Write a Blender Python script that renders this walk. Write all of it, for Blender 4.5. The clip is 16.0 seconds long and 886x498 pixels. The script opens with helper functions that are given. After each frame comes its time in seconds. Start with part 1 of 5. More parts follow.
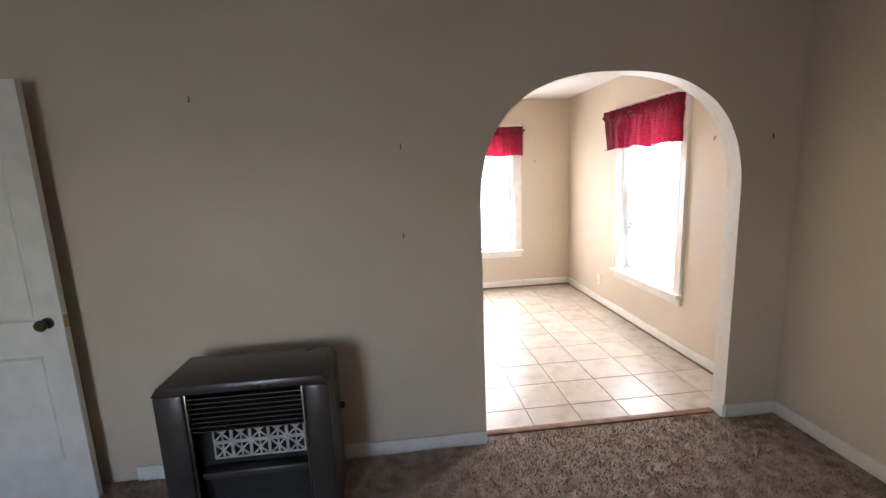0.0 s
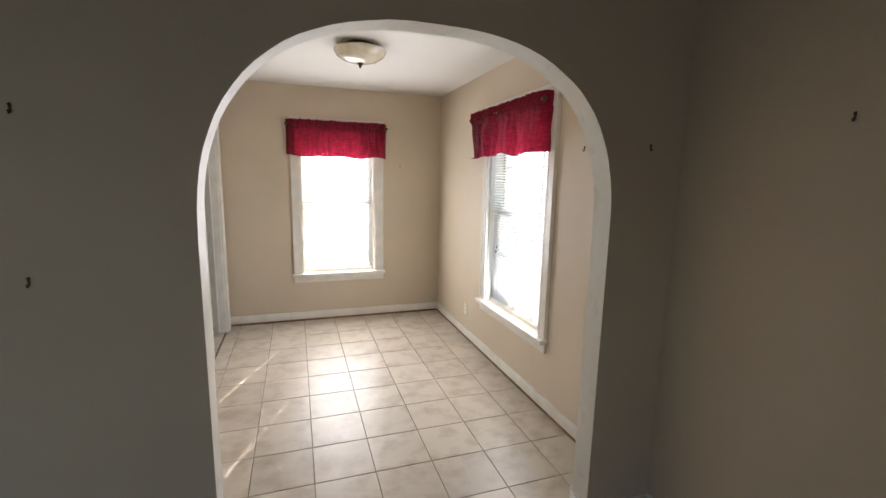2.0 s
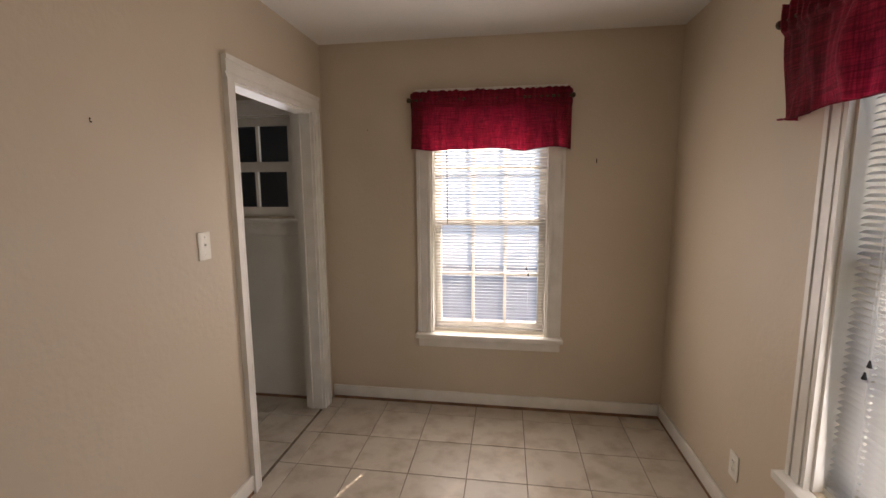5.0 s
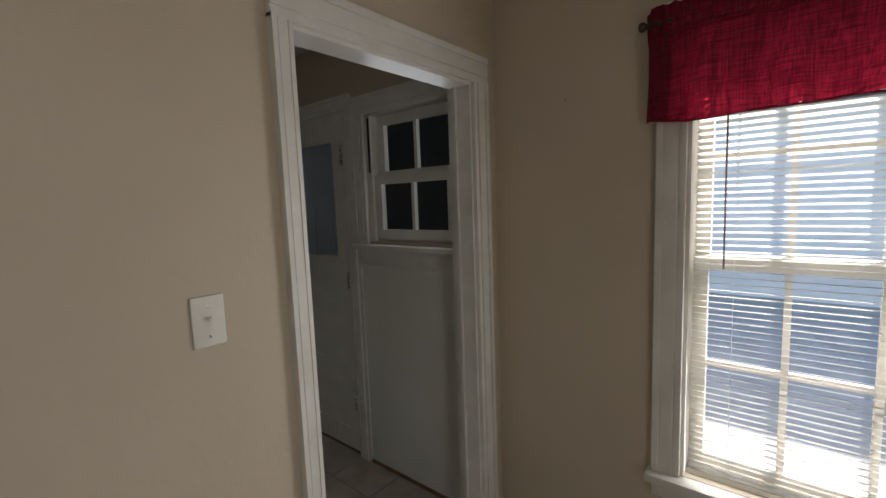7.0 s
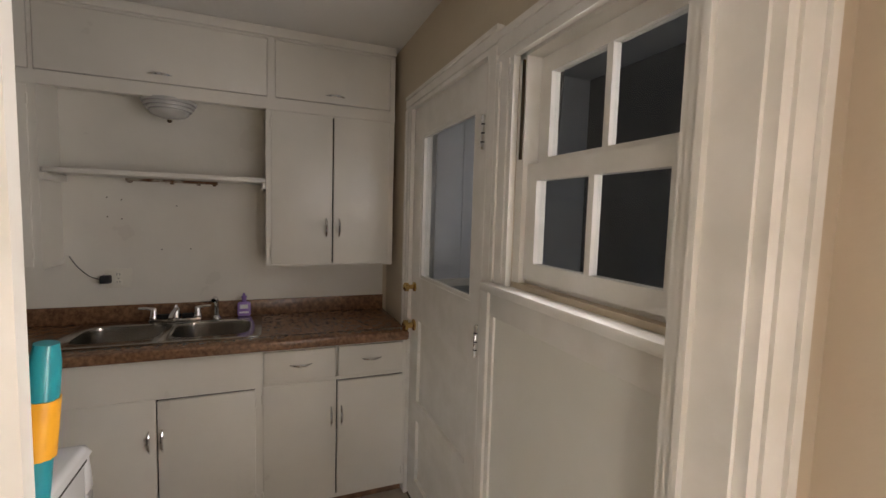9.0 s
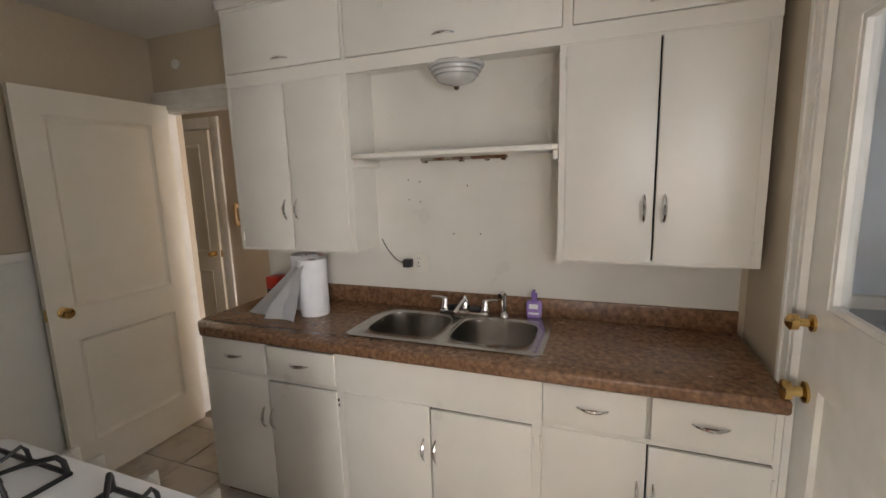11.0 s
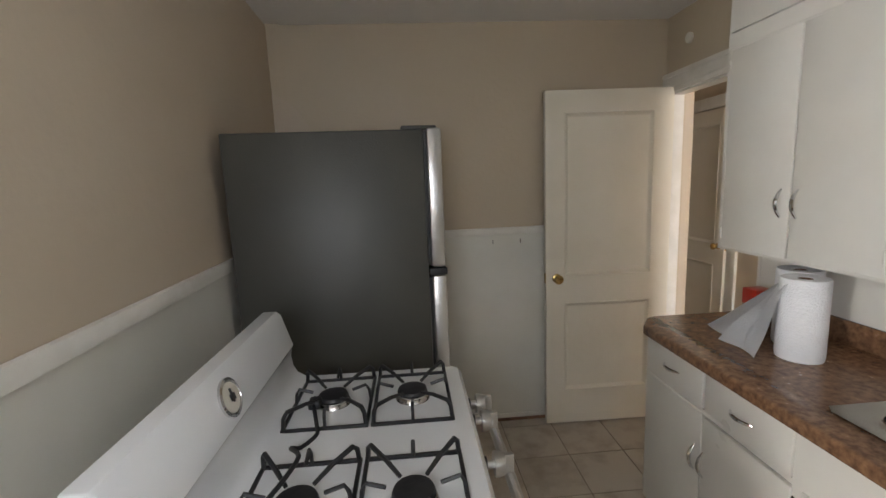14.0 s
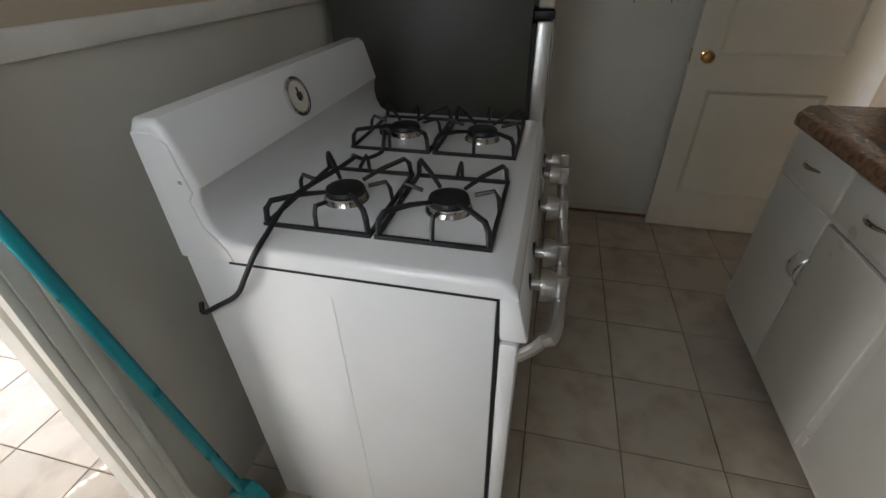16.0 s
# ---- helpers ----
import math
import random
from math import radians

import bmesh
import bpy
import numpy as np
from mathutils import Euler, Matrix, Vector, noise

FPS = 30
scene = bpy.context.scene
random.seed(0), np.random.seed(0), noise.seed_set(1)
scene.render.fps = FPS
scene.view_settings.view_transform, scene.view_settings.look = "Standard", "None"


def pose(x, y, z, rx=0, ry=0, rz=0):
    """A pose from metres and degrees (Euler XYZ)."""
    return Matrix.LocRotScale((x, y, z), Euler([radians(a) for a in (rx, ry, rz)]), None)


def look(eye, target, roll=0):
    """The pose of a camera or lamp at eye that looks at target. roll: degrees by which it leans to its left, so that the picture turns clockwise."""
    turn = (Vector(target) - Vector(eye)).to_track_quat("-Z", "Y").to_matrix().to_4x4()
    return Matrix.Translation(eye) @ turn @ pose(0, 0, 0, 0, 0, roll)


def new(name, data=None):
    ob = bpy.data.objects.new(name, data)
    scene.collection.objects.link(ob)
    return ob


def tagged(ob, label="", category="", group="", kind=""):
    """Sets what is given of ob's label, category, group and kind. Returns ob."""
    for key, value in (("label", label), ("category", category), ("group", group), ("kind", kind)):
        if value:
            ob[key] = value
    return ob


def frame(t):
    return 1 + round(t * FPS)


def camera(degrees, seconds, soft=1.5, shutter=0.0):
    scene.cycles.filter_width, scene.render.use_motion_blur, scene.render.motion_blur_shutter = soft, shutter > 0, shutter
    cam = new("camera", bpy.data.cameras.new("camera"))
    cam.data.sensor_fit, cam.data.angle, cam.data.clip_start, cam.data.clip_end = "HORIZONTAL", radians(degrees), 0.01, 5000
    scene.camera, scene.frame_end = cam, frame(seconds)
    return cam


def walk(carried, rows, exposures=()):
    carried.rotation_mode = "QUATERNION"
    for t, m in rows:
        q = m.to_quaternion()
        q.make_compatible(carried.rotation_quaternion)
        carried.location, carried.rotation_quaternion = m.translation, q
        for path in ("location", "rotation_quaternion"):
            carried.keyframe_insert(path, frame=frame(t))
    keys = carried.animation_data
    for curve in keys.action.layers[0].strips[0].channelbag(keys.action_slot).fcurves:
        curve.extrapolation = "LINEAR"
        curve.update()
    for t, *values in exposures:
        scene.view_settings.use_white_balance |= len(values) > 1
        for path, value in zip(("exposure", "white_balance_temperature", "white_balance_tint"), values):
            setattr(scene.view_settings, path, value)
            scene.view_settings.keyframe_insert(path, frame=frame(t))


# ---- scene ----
cam = camera(91.4, 16.0)
PATH = [
    (0, (-0.037, 0.056, 1.572), (0.168, 2.014, 1.224), -2.4),
    (0.5, (0.161, 0.168, 1.577), (0.595, 2.094, 1.253), -2.7),
    (1, (0.294, 0.337, 1.565), (1.018, 2.172, 1.235), -0.0),
    (1.5, (0.462, 0.627, 1.568), (1.168, 2.468, 1.234), 0.5),
    (2, (0.694, 0.869, 1.559), (1.33, 2.737, 1.233), 1.2),
    (2.5, (0.88, 1.178, 1.525), (1.409, 3.083, 1.225), 1.4),
    (3, (1.023, 1.48, 1.534), (1.37, 3.428, 1.241), 1.0),
    (3.2, (1.071, 1.629, 1.559), (1.333, 3.586, 1.237), 0.3),
    (5.5, (1.242, 3.057, 1.492), (0.759, 4.982, 1.244), -0.3),
    (6, (1.194, 3.371, 1.505), (0.442, 5.211, 1.291), -1.2),
    (6.5, (1.145, 3.7, 1.504), (0.065, 5.371, 1.302), -2.5),
    (7, (1.029, 3.977, 1.522), (-0.237, 5.51, 1.304), -2.1),
    (7.5, (0.866, 4.213, 1.507), (-0.531, 5.632, 1.322), -2.2),
    (8, (0.748, 4.445, 1.519), (-0.829, 5.66, 1.336), -2.0),
    (8.2, (0.674, 4.563, 1.519), (-0.978, 5.675, 1.338), -0.9),
    (10.3, (-0.117, 4.982, 1.539), (-2.105, 5.061, 1.334), 0.8),
    (10.5, (-0.183, 4.994, 1.55), (-2.167, 4.909, 1.311), 0.3),
    (11, (-0.341, 5.029, 1.556), (-2.186, 4.327, 1.238), -1.6),
    (11.5, (-0.492, 5.068, 1.559), (-2.168, 4.027, 1.23), -1.6),
    (12, (-0.648, 4.983, 1.552), (-2.243, 3.813, 1.258), -1.6),
    (12.5, (-0.711, 4.919, 1.564), (-2.225, 3.638, 1.303), -2.0),
    (13, (-0.765, 4.927, 1.566), (-1.854, 3.266, 1.33), -2.9),
    (13.5, (-0.829, 4.978, 1.564), (-1.348, 3.066, 1.291), -2.2),
    (14, (-0.76, 4.997, 1.557), (-0.9, 3.026, 1.248), -2.4),
    (14.5, (-0.715, 4.998, 1.527), (-0.644, 3.046, 1.097), -1.8),
    (15, (-0.76, 5.001, 1.472), (-0.3, 3.169, 0.816), -1.5),
    (15.5, (-0.83, 5.018, 1.427), (-0.17, 3.335, 0.571), -2.1),
    (16, (-0.916, 4.994, 1.37), (-0.505, 3.387, 0.252), -1.4),
]
# the clip's camera opens and closes its aperture and shifts its white balance on the way
EXPOSURES = [(0, 3.95, 6500, 20), (1.5, 3.4, 6500, 16), (3, 2.3, 6500, 11), (5.5, 1.65, 7600, 24), (6.0, 1.45, 7300, 20), (6.5, 1.4, 6700, 12), (7.0, 1.3, 6600, 12), (7.5, 1.45, 6600, 13),
             (8.0, 2.5, 7300, 19), (8.2, 2.75, 7300, 20), (10.3, 3.72, 7400, 20), (11, 4.2, 6950, 17), (12, 4.3, 6650, 15), (13, 4.45, 6600, 14), (14.5, 4.5, 6550, 14), (15.5, 3.65, 6450, 11), (16, 3.45, 6450, 12)]
walk(cam, [(t, look(eye, target, roll)) for t, eye, target, roll in PATH], EXPOSURES)

# ---- world, sun, large lights ----
world = bpy.data.worlds.new("daylight")
scene.world = world
world.use_nodes = True
wn = world.node_tree.nodes
sky = wn.new("ShaderNodeTexSky")
sky.sky_type = "NISHITA"
sky.sun_disc = False
sky.sun_elevation = radians(33)
sky.sun_rotation = radians(24)
wn["Background"].inputs["Strength"].default_value = 0.15
world.node_tree.links.new(sky.outputs[0], wn["Background"].inputs["Color"])

sun = new("sun", bpy.data.lights.new("sun", "SUN"))
sun.data.energy, sun.data.angle, sun.data.color = 5.0, radians(0.5), (1.0, 0.94, 0.86)
sun.matrix_world = look((0.4, 0.92, 0.65), (0, 0, 0))


def window_light(name, m, w, h, power, colour):
    lamp = new(name, bpy.data.lights.new(name, "AREA"))
    lamp.data.shape, lamp.data.size, lamp.data.size_y = "RECTANGLE", w, h
    lamp.data.energy, lamp.data.color = power, colour
    lamp.matrix_world = m
    return lamp


# sky light in the front room's own windows, in the wall behind the start of the walk
window_light("front_window_light", look((-1.55, -1.99, 1.15), (-1.0, 3, 1.7)), 0.7, 1.3, 1.2, (0.62, 0.77, 1.0))
# fill lamp added to light the porch as daylight, at an invented opening out of view
window_light("porch_fill_light", look((-0.06, 6.2, 1.7), (-2.5, 6.15, 1.5)), 0.55, 0.95, 0.3, (0.8, 0.9, 1.0))
# sky light in the two dining room windows, in their openings
window_light("north_window_light", look((1.12, 5.603, 1.13), (1.12, 3, 1.0)), 0.74, 1.2, 2.6, (0.93, 0.97, 1.0))
window_light("east_window_light", look((2.248, 3.8, 1.13), (0, 3.8, 1.0)), 0.84, 1.2, 1.9, (0.93, 0.97, 1.0))

# daylight in the kitchen's own window and in the glass of its back door
window_light("kitchen_window_light", look((-0.48, 5.552, 1.65), (-0.48, 3.4, 1.65)), 0.5, 0.55, 0.5, (0.86, 0.93, 1.0))
window_light("back_door_light", look((-1.38, 5.552, 1.55), (-1.38, 3, 1.55)), 0.55, 0.65, 0.06, (0.86, 0.93, 1.0))

# ---- materials ----
def material(name, colour, other=None, scale=6.0, rough=0.5, metal=0.0, bump=0.0, bump_scale=60.0, detail=4.0,
             sharp=(0.35, 0.65), vary=0.0, rough_vary=0.08, coat=0.0, stretch=(1, 1, 1)):
    """A surface with two-scale colour variation, grain and fine relief."""
    m = bpy.data.materials.new(name)
    m.use_nodes = True
    n, k = m.node_tree.nodes, m.node_tree.links
    b = n["Principled BSDF"]
    b.inputs["Metallic"].default_value = metal
    b.inputs["Coat Weight"].default_value = coat
    b.inputs["Coat Roughness"].default_value = 0.15
    co = n.new("ShaderNodeTexCoord")
    mp = n.new("ShaderNodeMapping")
    mp.inputs["Scale"].default_value = stretch
    k.new(co.outputs["Object"], mp.inputs["Vector"])
    info = n.new("ShaderNodeObjectInfo")
    shift = n.new("ShaderNodeVectorMath")
    shift.operation = "MULTIPLY_ADD"
    shift.inputs[1].default_value = (1, 1, 1)
    k.new(mp.outputs[0], shift.inputs[0])
    if vary:
        mul = n.new("ShaderNodeMath")
        mul.operation = "MULTIPLY"
        mul.inputs[1].default_value = 37.0
        k.new(info.outputs["Random"], mul.inputs[0])
        k.new(mul.outputs[0], shift.inputs[2])
    else:
        shift.inputs[2].default_value = (0, 0, 0)
    big = n.new("ShaderNodeTexNoise")
    big.inputs["Scale"].default_value, big.inputs["Detail"].default_value = scale, detail
    k.new(shift.outputs[0], big.inputs["Vector"])
    ramp = n.new("ShaderNodeValToRGB")
    ramp.color_ramp.elements[0].position, ramp.color_ramp.elements[1].position = sharp
    other = other or tuple(c * 0.9 for c in colour)
    ramp.color_ramp.elements[0].color = (*other, 1)
    ramp.color_ramp.elements[1].color = (*colour, 1)
    k.new(big.outputs["Fac"], ramp.inputs["Fac"])
    out = ramp.outputs["Color"]
    if vary:
        hsv = n.new("ShaderNodeHueSaturation")
        ma = n.new("ShaderNodeMapRange")
        ma.inputs["To Min"].default_value, ma.inputs["To Max"].default_value = 1 - vary, 1 + vary
        k.new(info.outputs["Random"], ma.inputs["Value"])
        k.new(ma.outputs[0], hsv.inputs["Value"])
        k.new(out, hsv.inputs["Color"])
        out = hsv.outputs["Color"]
    k.new(out, b.inputs["Base Color"])
    rr = n.new("ShaderNodeMapRange")
    rr.inputs["To Min"].default_value, rr.inputs["To Max"].default_value = max(0.02, rough - rough_vary), min(1, rough + rough_vary)
    k.new(big.outputs["Fac"], rr.inputs["Value"])
    k.new(rr.outputs[0], b.inputs["Roughness"])
    if bump:
        fine = n.new("ShaderNodeTexNoise")
        fine.inputs["Scale"].default_value, fine.inputs["Detail"].default_value = bump_scale, 3
        k.new(shift.outputs[0], fine.inputs["Vector"])
        bp = n.new("ShaderNodeBump")
        bp.inputs["Strength"].default_value, bp.inputs["Distance"].default_value = bump, 0.004
        k.new(fine.outputs["Fac"], bp.inputs["Height"])
        k.new(bp.outputs["Normal"], b.inputs["Normal"])
    return m


def glass_material(name, colour=(1, 1, 1), rough=0.0):
    m = bpy.data.materials.new(name)
    m.use_nodes = True
    n, k = m.node_tree.nodes, m.node_tree.links
    out = n["Material Output"]
    tr, gl, mix, fr = (n.new("ShaderNode" + s) for s in ("BsdfTransparent", "BsdfGlossy", "MixShader", "LayerWeight"))
    tr.inputs[0].default_value = (*colour, 1)
    gl.inputs["Roughness"].default_value = rough
    bend = n.new("ShaderNodeMath")
    bend.operation, bend.inputs[1].default_value = "POWER", 4.0
    k.new(fr.outputs["Facing"], bend.inputs[0])
    gloss = n.new("ShaderNodeMapRange")
    gloss.inputs["To Min"].default_value, gloss.inputs["To Max"].default_value = 0.03, 0.7
    k.new(bend.outputs[0], gloss.inputs["Value"])
    k.new(gloss.outputs[0], mix.inputs[0])
    k.new(tr.outputs[0], mix.inputs[1])
    k.new(gl.outputs[0], mix.inputs[2])
    k.new(mix.outputs[0], out.inputs["Surface"])
    return m


def cloth_material(name, colour, through_colour, amount, weave=900.0):
    """Thin woven stuff through which light comes."""
    m = material(name, colour, tuple(c * 0.7 for c in colour), scale=14, rough=0.85, bump=0.5, bump_scale=weave * 0.3)
    n, k = m.node_tree.nodes, m.node_tree.links
    tl, mix = n.new("ShaderNodeBsdfTranslucent"), n.new("ShaderNodeMixShader")
    tl.inputs[0].default_value = (*through_colour, 1)
    mix.inputs[0].default_value = amount
    k.new(n["Principled BSDF"].outputs[0], mix.inputs[1])
    k.new(tl.outputs[0], mix.inputs[2])
    k.new(mix.outputs[0], n["Material Output"].inputs["Surface"])
    return m


WALL = material("beige_wall_paint", (0.60, 0.505, 0.385), (0.565, 0.47, 0.355), scale=1.6, rough=0.55, bump=0.35, bump_scale=38)
WALL_K = material("tan_kitchen_paint", (0.56, 0.47, 0.34), (0.52, 0.43, 0.31), scale=1.4, rough=0.5, bump=0.3, bump_scale=40)
CEIL = material("ceiling_paint", (0.78, 0.76, 0.72), (0.73, 0.71, 0.67), scale=1.2, rough=0.8, bump=0.4, bump_scale=30)
TRIM = material("white_trim_paint", (0.78, 0.75, 0.69), (0.70, 0.67, 0.60), scale=9, rough=0.32, bump=0.25, bump_scale=25)
REVEAL = material("chipped_arch_paint", (0.70, 0.66, 0.58), (0.61, 0.57, 0.50), scale=16, rough=0.5, bump=0.9, bump_scale=22, sharp=(0.28, 0.42))
CAB = material("white_cabinet_paint", (0.80, 0.77, 0.70), (0.75, 0.72, 0.65), scale=3, rough=0.3, bump=0.2, bump_scale=30)
WAINS = material("wainscot_paint", (0.76, 0.74, 0.67), (0.70, 0.68, 0.60), scale=2.5, rough=0.4, bump=0.2, bump_scale=20)
DOORP = material("cream_door_paint", (0.80, 0.75, 0.64), (0.75, 0.70, 0.58), scale=3, rough=0.35, bump=0.2, bump_scale=26)
TILE = material("marbled_floor_tile", (0.53, 0.47, 0.385), (0.39, 0.32, 0.245), scale=8, rough=0.36, bump=0.12, bump_scale=18, detail=7, sharp=(0.3, 0.55), vary=0.06)
GROUT = material("floor_grout", (0.22, 0.17, 0.12), (0.13, 0.10, 0.07), scale=20, rough=0.9, bump=0.5)
CARPET = material("brown_carpet", (0.42, 0.33, 0.26), (0.22, 0.16, 0.12), scale=14, rough=1.0, bump=1.0, bump_scale=260, sharp=(0.3, 0.7))
WOOD = material("raw_wood_strip", (0.28, 0.15, 0.08), (0.15, 0.08, 0.045), scale=14, rough=0.7, bump=0.4)
RED = cloth_material("red_valance_cloth", (0.15, 0.006, 0.018), (0.40, 0.010, 0.040), 0.42)
DRAPE = cloth_material("pale_brown_drape", (0.56, 0.47, 0.41), (0.50, 0.42, 0.36), 0.2)


def open_weave(m, colour, fine=210.0):
    """Uneven threads both ways, so that more light comes through some of them."""
    n, k = m.node_tree.nodes, m.node_tree.links
    co = n.new("ShaderNodeTexCoord")
    shade = None
    for stretch in ((0.05, 0.05, 1.0), (1.0, 1.0, 0.05)):
        mp, tx = n.new("ShaderNodeMapping"), n.new("ShaderNodeTexNoise")
        mp.inputs["Scale"].default_value = stretch
        tx.inputs["Scale"].default_value, tx.inputs["Detail"].default_value = fine, 2
        k.new(co.outputs["Object"], mp.inputs["Vector"])
        k.new(mp.outputs[0], tx.inputs["Vector"])
        if shade is None:
            shade = tx.outputs["Fac"]
        else:
            mul = n.new("ShaderNodeMath")
            mul.operation = "MULTIPLY"
            k.new(shade, mul.inputs[0])
            k.new(tx.outputs["Fac"], mul.inputs[1])
            shade = mul.outputs[0]
    ramp = n.new("ShaderNodeValToRGB")
    ramp.color_ramp.elements[0].position, ramp.color_ramp.elements[1].position = 0.14, 0.40
    ramp.color_ramp.elements[0].color = (*[c * 0.35 for c in colour], 1)
    ramp.color_ramp.elements[1].color = (*[min(1, c * 1.6 + 0.01) for c in colour], 1)
    k.new(shade, ramp.inputs["Fac"])
    k.new(ramp.outputs["Color"], n["Translucent BSDF"].inputs["Color"])


open_weave(RED, (0.40, 0.010, 0.040))
SLAT = cloth_material("white_blind_slat", (0.86, 0.86, 0.85), (0.88, 0.88, 0.87), 0.7)
LAMIN = material("brown_laminate", (0.29, 0.155, 0.082), (0.13, 0.064, 0.036), scale=52, rough=0.24, bump=0.06, bump_scale=120, detail=10, sharp=(0.33, 0.66))
STEEL = material("brushed_steel", (0.50, 0.48, 0.45), (0.42, 0.40, 0.37), scale=3, rough=0.2, metal=1.0, bump=0.02, bump_scale=300)
CHROME = material("chrome", (0.80, 0.80, 0.80), (0.7, 0.7, 0.7), scale=20, rough=0.1, metal=1.0, rough_vary=0.04)
BRASS = material("brass", (0.72, 0.50, 0.20), (0.55, 0.36, 0.13), scale=25, rough=0.2, metal=1.0)
ENAMEL = material("white_enamel", (0.84, 0.85, 0.86), (0.80, 0.81, 0.82), scale=4, rough=0.14, coat=0.4, rough_vary=0.05)
IRON = material("black_cast_iron", (0.018, 0.018, 0.02), (0.01, 0.01, 0.01), scale=30, rough=0.45, bump=0.3)
RUBBER = material("black_rubber", (0.02, 0.02, 0.022), (0.012, 0.012, 0.013), scale=20, rough=0.5)
FRIDGE = material("dark_grey_fridge_side", (0.062, 0.06, 0.05), (0.05, 0.048, 0.04), scale=2.5, rough=0.42, bump=0.25, bump_scale=160)
STAINLESS = material("stainless_door", (0.55, 0.54, 0.52), (0.5, 0.49, 0.47), scale=2, rough=0.3, metal=1.0, bump=0.06, bump_scale=400, stretch=(1, 1, 0.05))
PLATE = material("ivory_plastic", (0.80, 0.77, 0.68), (0.77, 0.74, 0.65), scale=10, rough=0.3)
HEATER = material("brown_heater_enamel", (0.055, 0.048, 0.045), (0.04, 0.034, 0.031), scale=5, rough=0.3, bump=0.15, bump_scale=90, metal=0.3)
CERAM = material("ceramic_radiant", (0.55, 0.52, 0.50), (0.38, 0.35, 0.33), scale=22, rough=0.8, bump=0.3)
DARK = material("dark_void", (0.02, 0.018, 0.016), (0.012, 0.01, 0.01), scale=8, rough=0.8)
PAPER = material("paper_towel", (0.86, 0.86, 0.87), (0.80, 0.80, 0.81), scale=12, rough=0.95, bump=0.6, bump_scale=160)
REDBOX = material("red_packaging", (0.55, 0.035, 0.015), (0.40, 0.02, 0.01), scale=12, rough=0.35)
TEAL = material("teal_broom_handle", (0.0, 0.26, 0.30), (0.0, 0.20, 0.24), scale=15, rough=0.3)
YELLOW = material("yellow_plastic", (0.75, 0.36, 0.02), (0.65, 0.28, 0.02), scale=15, rough=0.4)
BRISTLE = material("orange_bristles", (0.60, 0.27, 0.03), (0.4, 0.16, 0.02), scale=60, rough=0.8, bump=0.5)
PURPLE = material("purple_soap", (0.40, 0.27, 0.62), (0.30, 0.18, 0.52), scale=8, rough=0.12, coat=0.5)
MILK = material("milk_glass", (0.78, 0.72, 0.58), (0.66, 0.58, 0.42), scale=16, rough=0.2, coat=0.5, sharp=(0.4, 0.6))
BRONZE = material("bronze_lamp_metal", (0.12, 0.08, 0.05), (0.07, 0.05, 0.03), scale=12, rough=0.35, metal=0.9)
LAMPGL = material("grey_glass_shade", (0.58, 0.58, 0.56), (0.50, 0.50, 0.48), scale=12, rough=0.12, coat=0.5)
PHONE = material("tan_phone_plastic", (0.42, 0.27, 0.11), (0.34, 0.21, 0.08), scale=14, rough=0.35)
RUST = material("rusty_metal", (0.45, 0.40, 0.33), (0.16, 0.07, 0.03), scale=18, rough=0.55, metal=0.5, sharp=(0.42, 0.55))
STAIN = material("grease_smudge", (0.50, 0.41, 0.27), (0.55, 0.46, 0.32), scale=20, rough=0.6)
FROST = cloth_material("frosted_glass", (0.75, 0.77, 0.8), (0.8, 0.83, 0.86), 0.4)
PANE = glass_material("window_glass", (0.96, 0.97, 0.97))
SIDING = material("white_house_siding", (0.84, 0.85, 0.86), (0.76, 0.77, 0.79), scale=2, rough=0.6, bump=0.2, bump_scale=20)
GREYPANEL = material("porch_wall_paint", (0.34, 0.36, 0.38), (0.28, 0.30, 0.32), scale=1.8, rough=0.6, bump=0.3, bump_scale=20)
# darker copy of the porch paint: the far wall's shade is in the colour
PORCH_SHADE = material("shaded_porch_paint", (0.10, 0.105, 0.11), (0.07, 0.075, 0.08), scale=2.2, rough=0.6, bump=0.3, bump_scale=20)
ROOFM = material("grey_shingles", (0.16, 0.15, 0.15), (0.09, 0.085, 0.085), scale=14, rough=0.9, bump=0.8, bump_scale=30)
CONCRETE = material("pale_concrete", (0.48, 0.475, 0.46), (0.38, 0.375, 0.36), scale=3, rough=0.9, bump=0.4, bump_scale=40)
GRASS = material("dry_lawn", (0.16, 0.18, 0.07), (0.09, 0.11, 0.04), scale=5, rough=1.0, bump=1.0, bump_scale=60)
PORCHW = material("pale_blue_boards", (0.62, 0.66, 0.72), (0.55, 0.59, 0.65), scale=3, rough=0.5, bump=0.3, bump_scale=25)
BLUE = material("blue_grey_plastic", (0.09, 0.12, 0.19), (0.06, 0.085, 0.14), scale=8, rough=0.4)
BLACKG = material("smoked_glass", (0.02, 0.02, 0.022), (0.015, 0.015, 0.016), scale=5, rough=0.08)

# ---- mesh helpers ----
WORLD_OF = {}


def box(bm, x0, x1, y0, y1, z0, z1, bevel=0.0, segments=2, m=None):
    made = bmesh.ops.create_cube(bm, size=1.0)["verts"]
    for v in made:
        v.co = Vector(((x0 + x1) / 2 + v.co.x * (x1 - x0), (y0 + y1) / 2 + v.co.y * (y1 - y0), (z0 + z1) / 2 + v.co.z * (z1 - z0)))
    if m is not None:
        for v in made:
            v.co = m @ v.co
    if bevel:
        edges = list({e for v in made for e in v.link_edges})
        bmesh.ops.bevel(bm, geom=edges, offset=bevel, segments=segments, profile=0.5, affect="EDGES")
    return bm


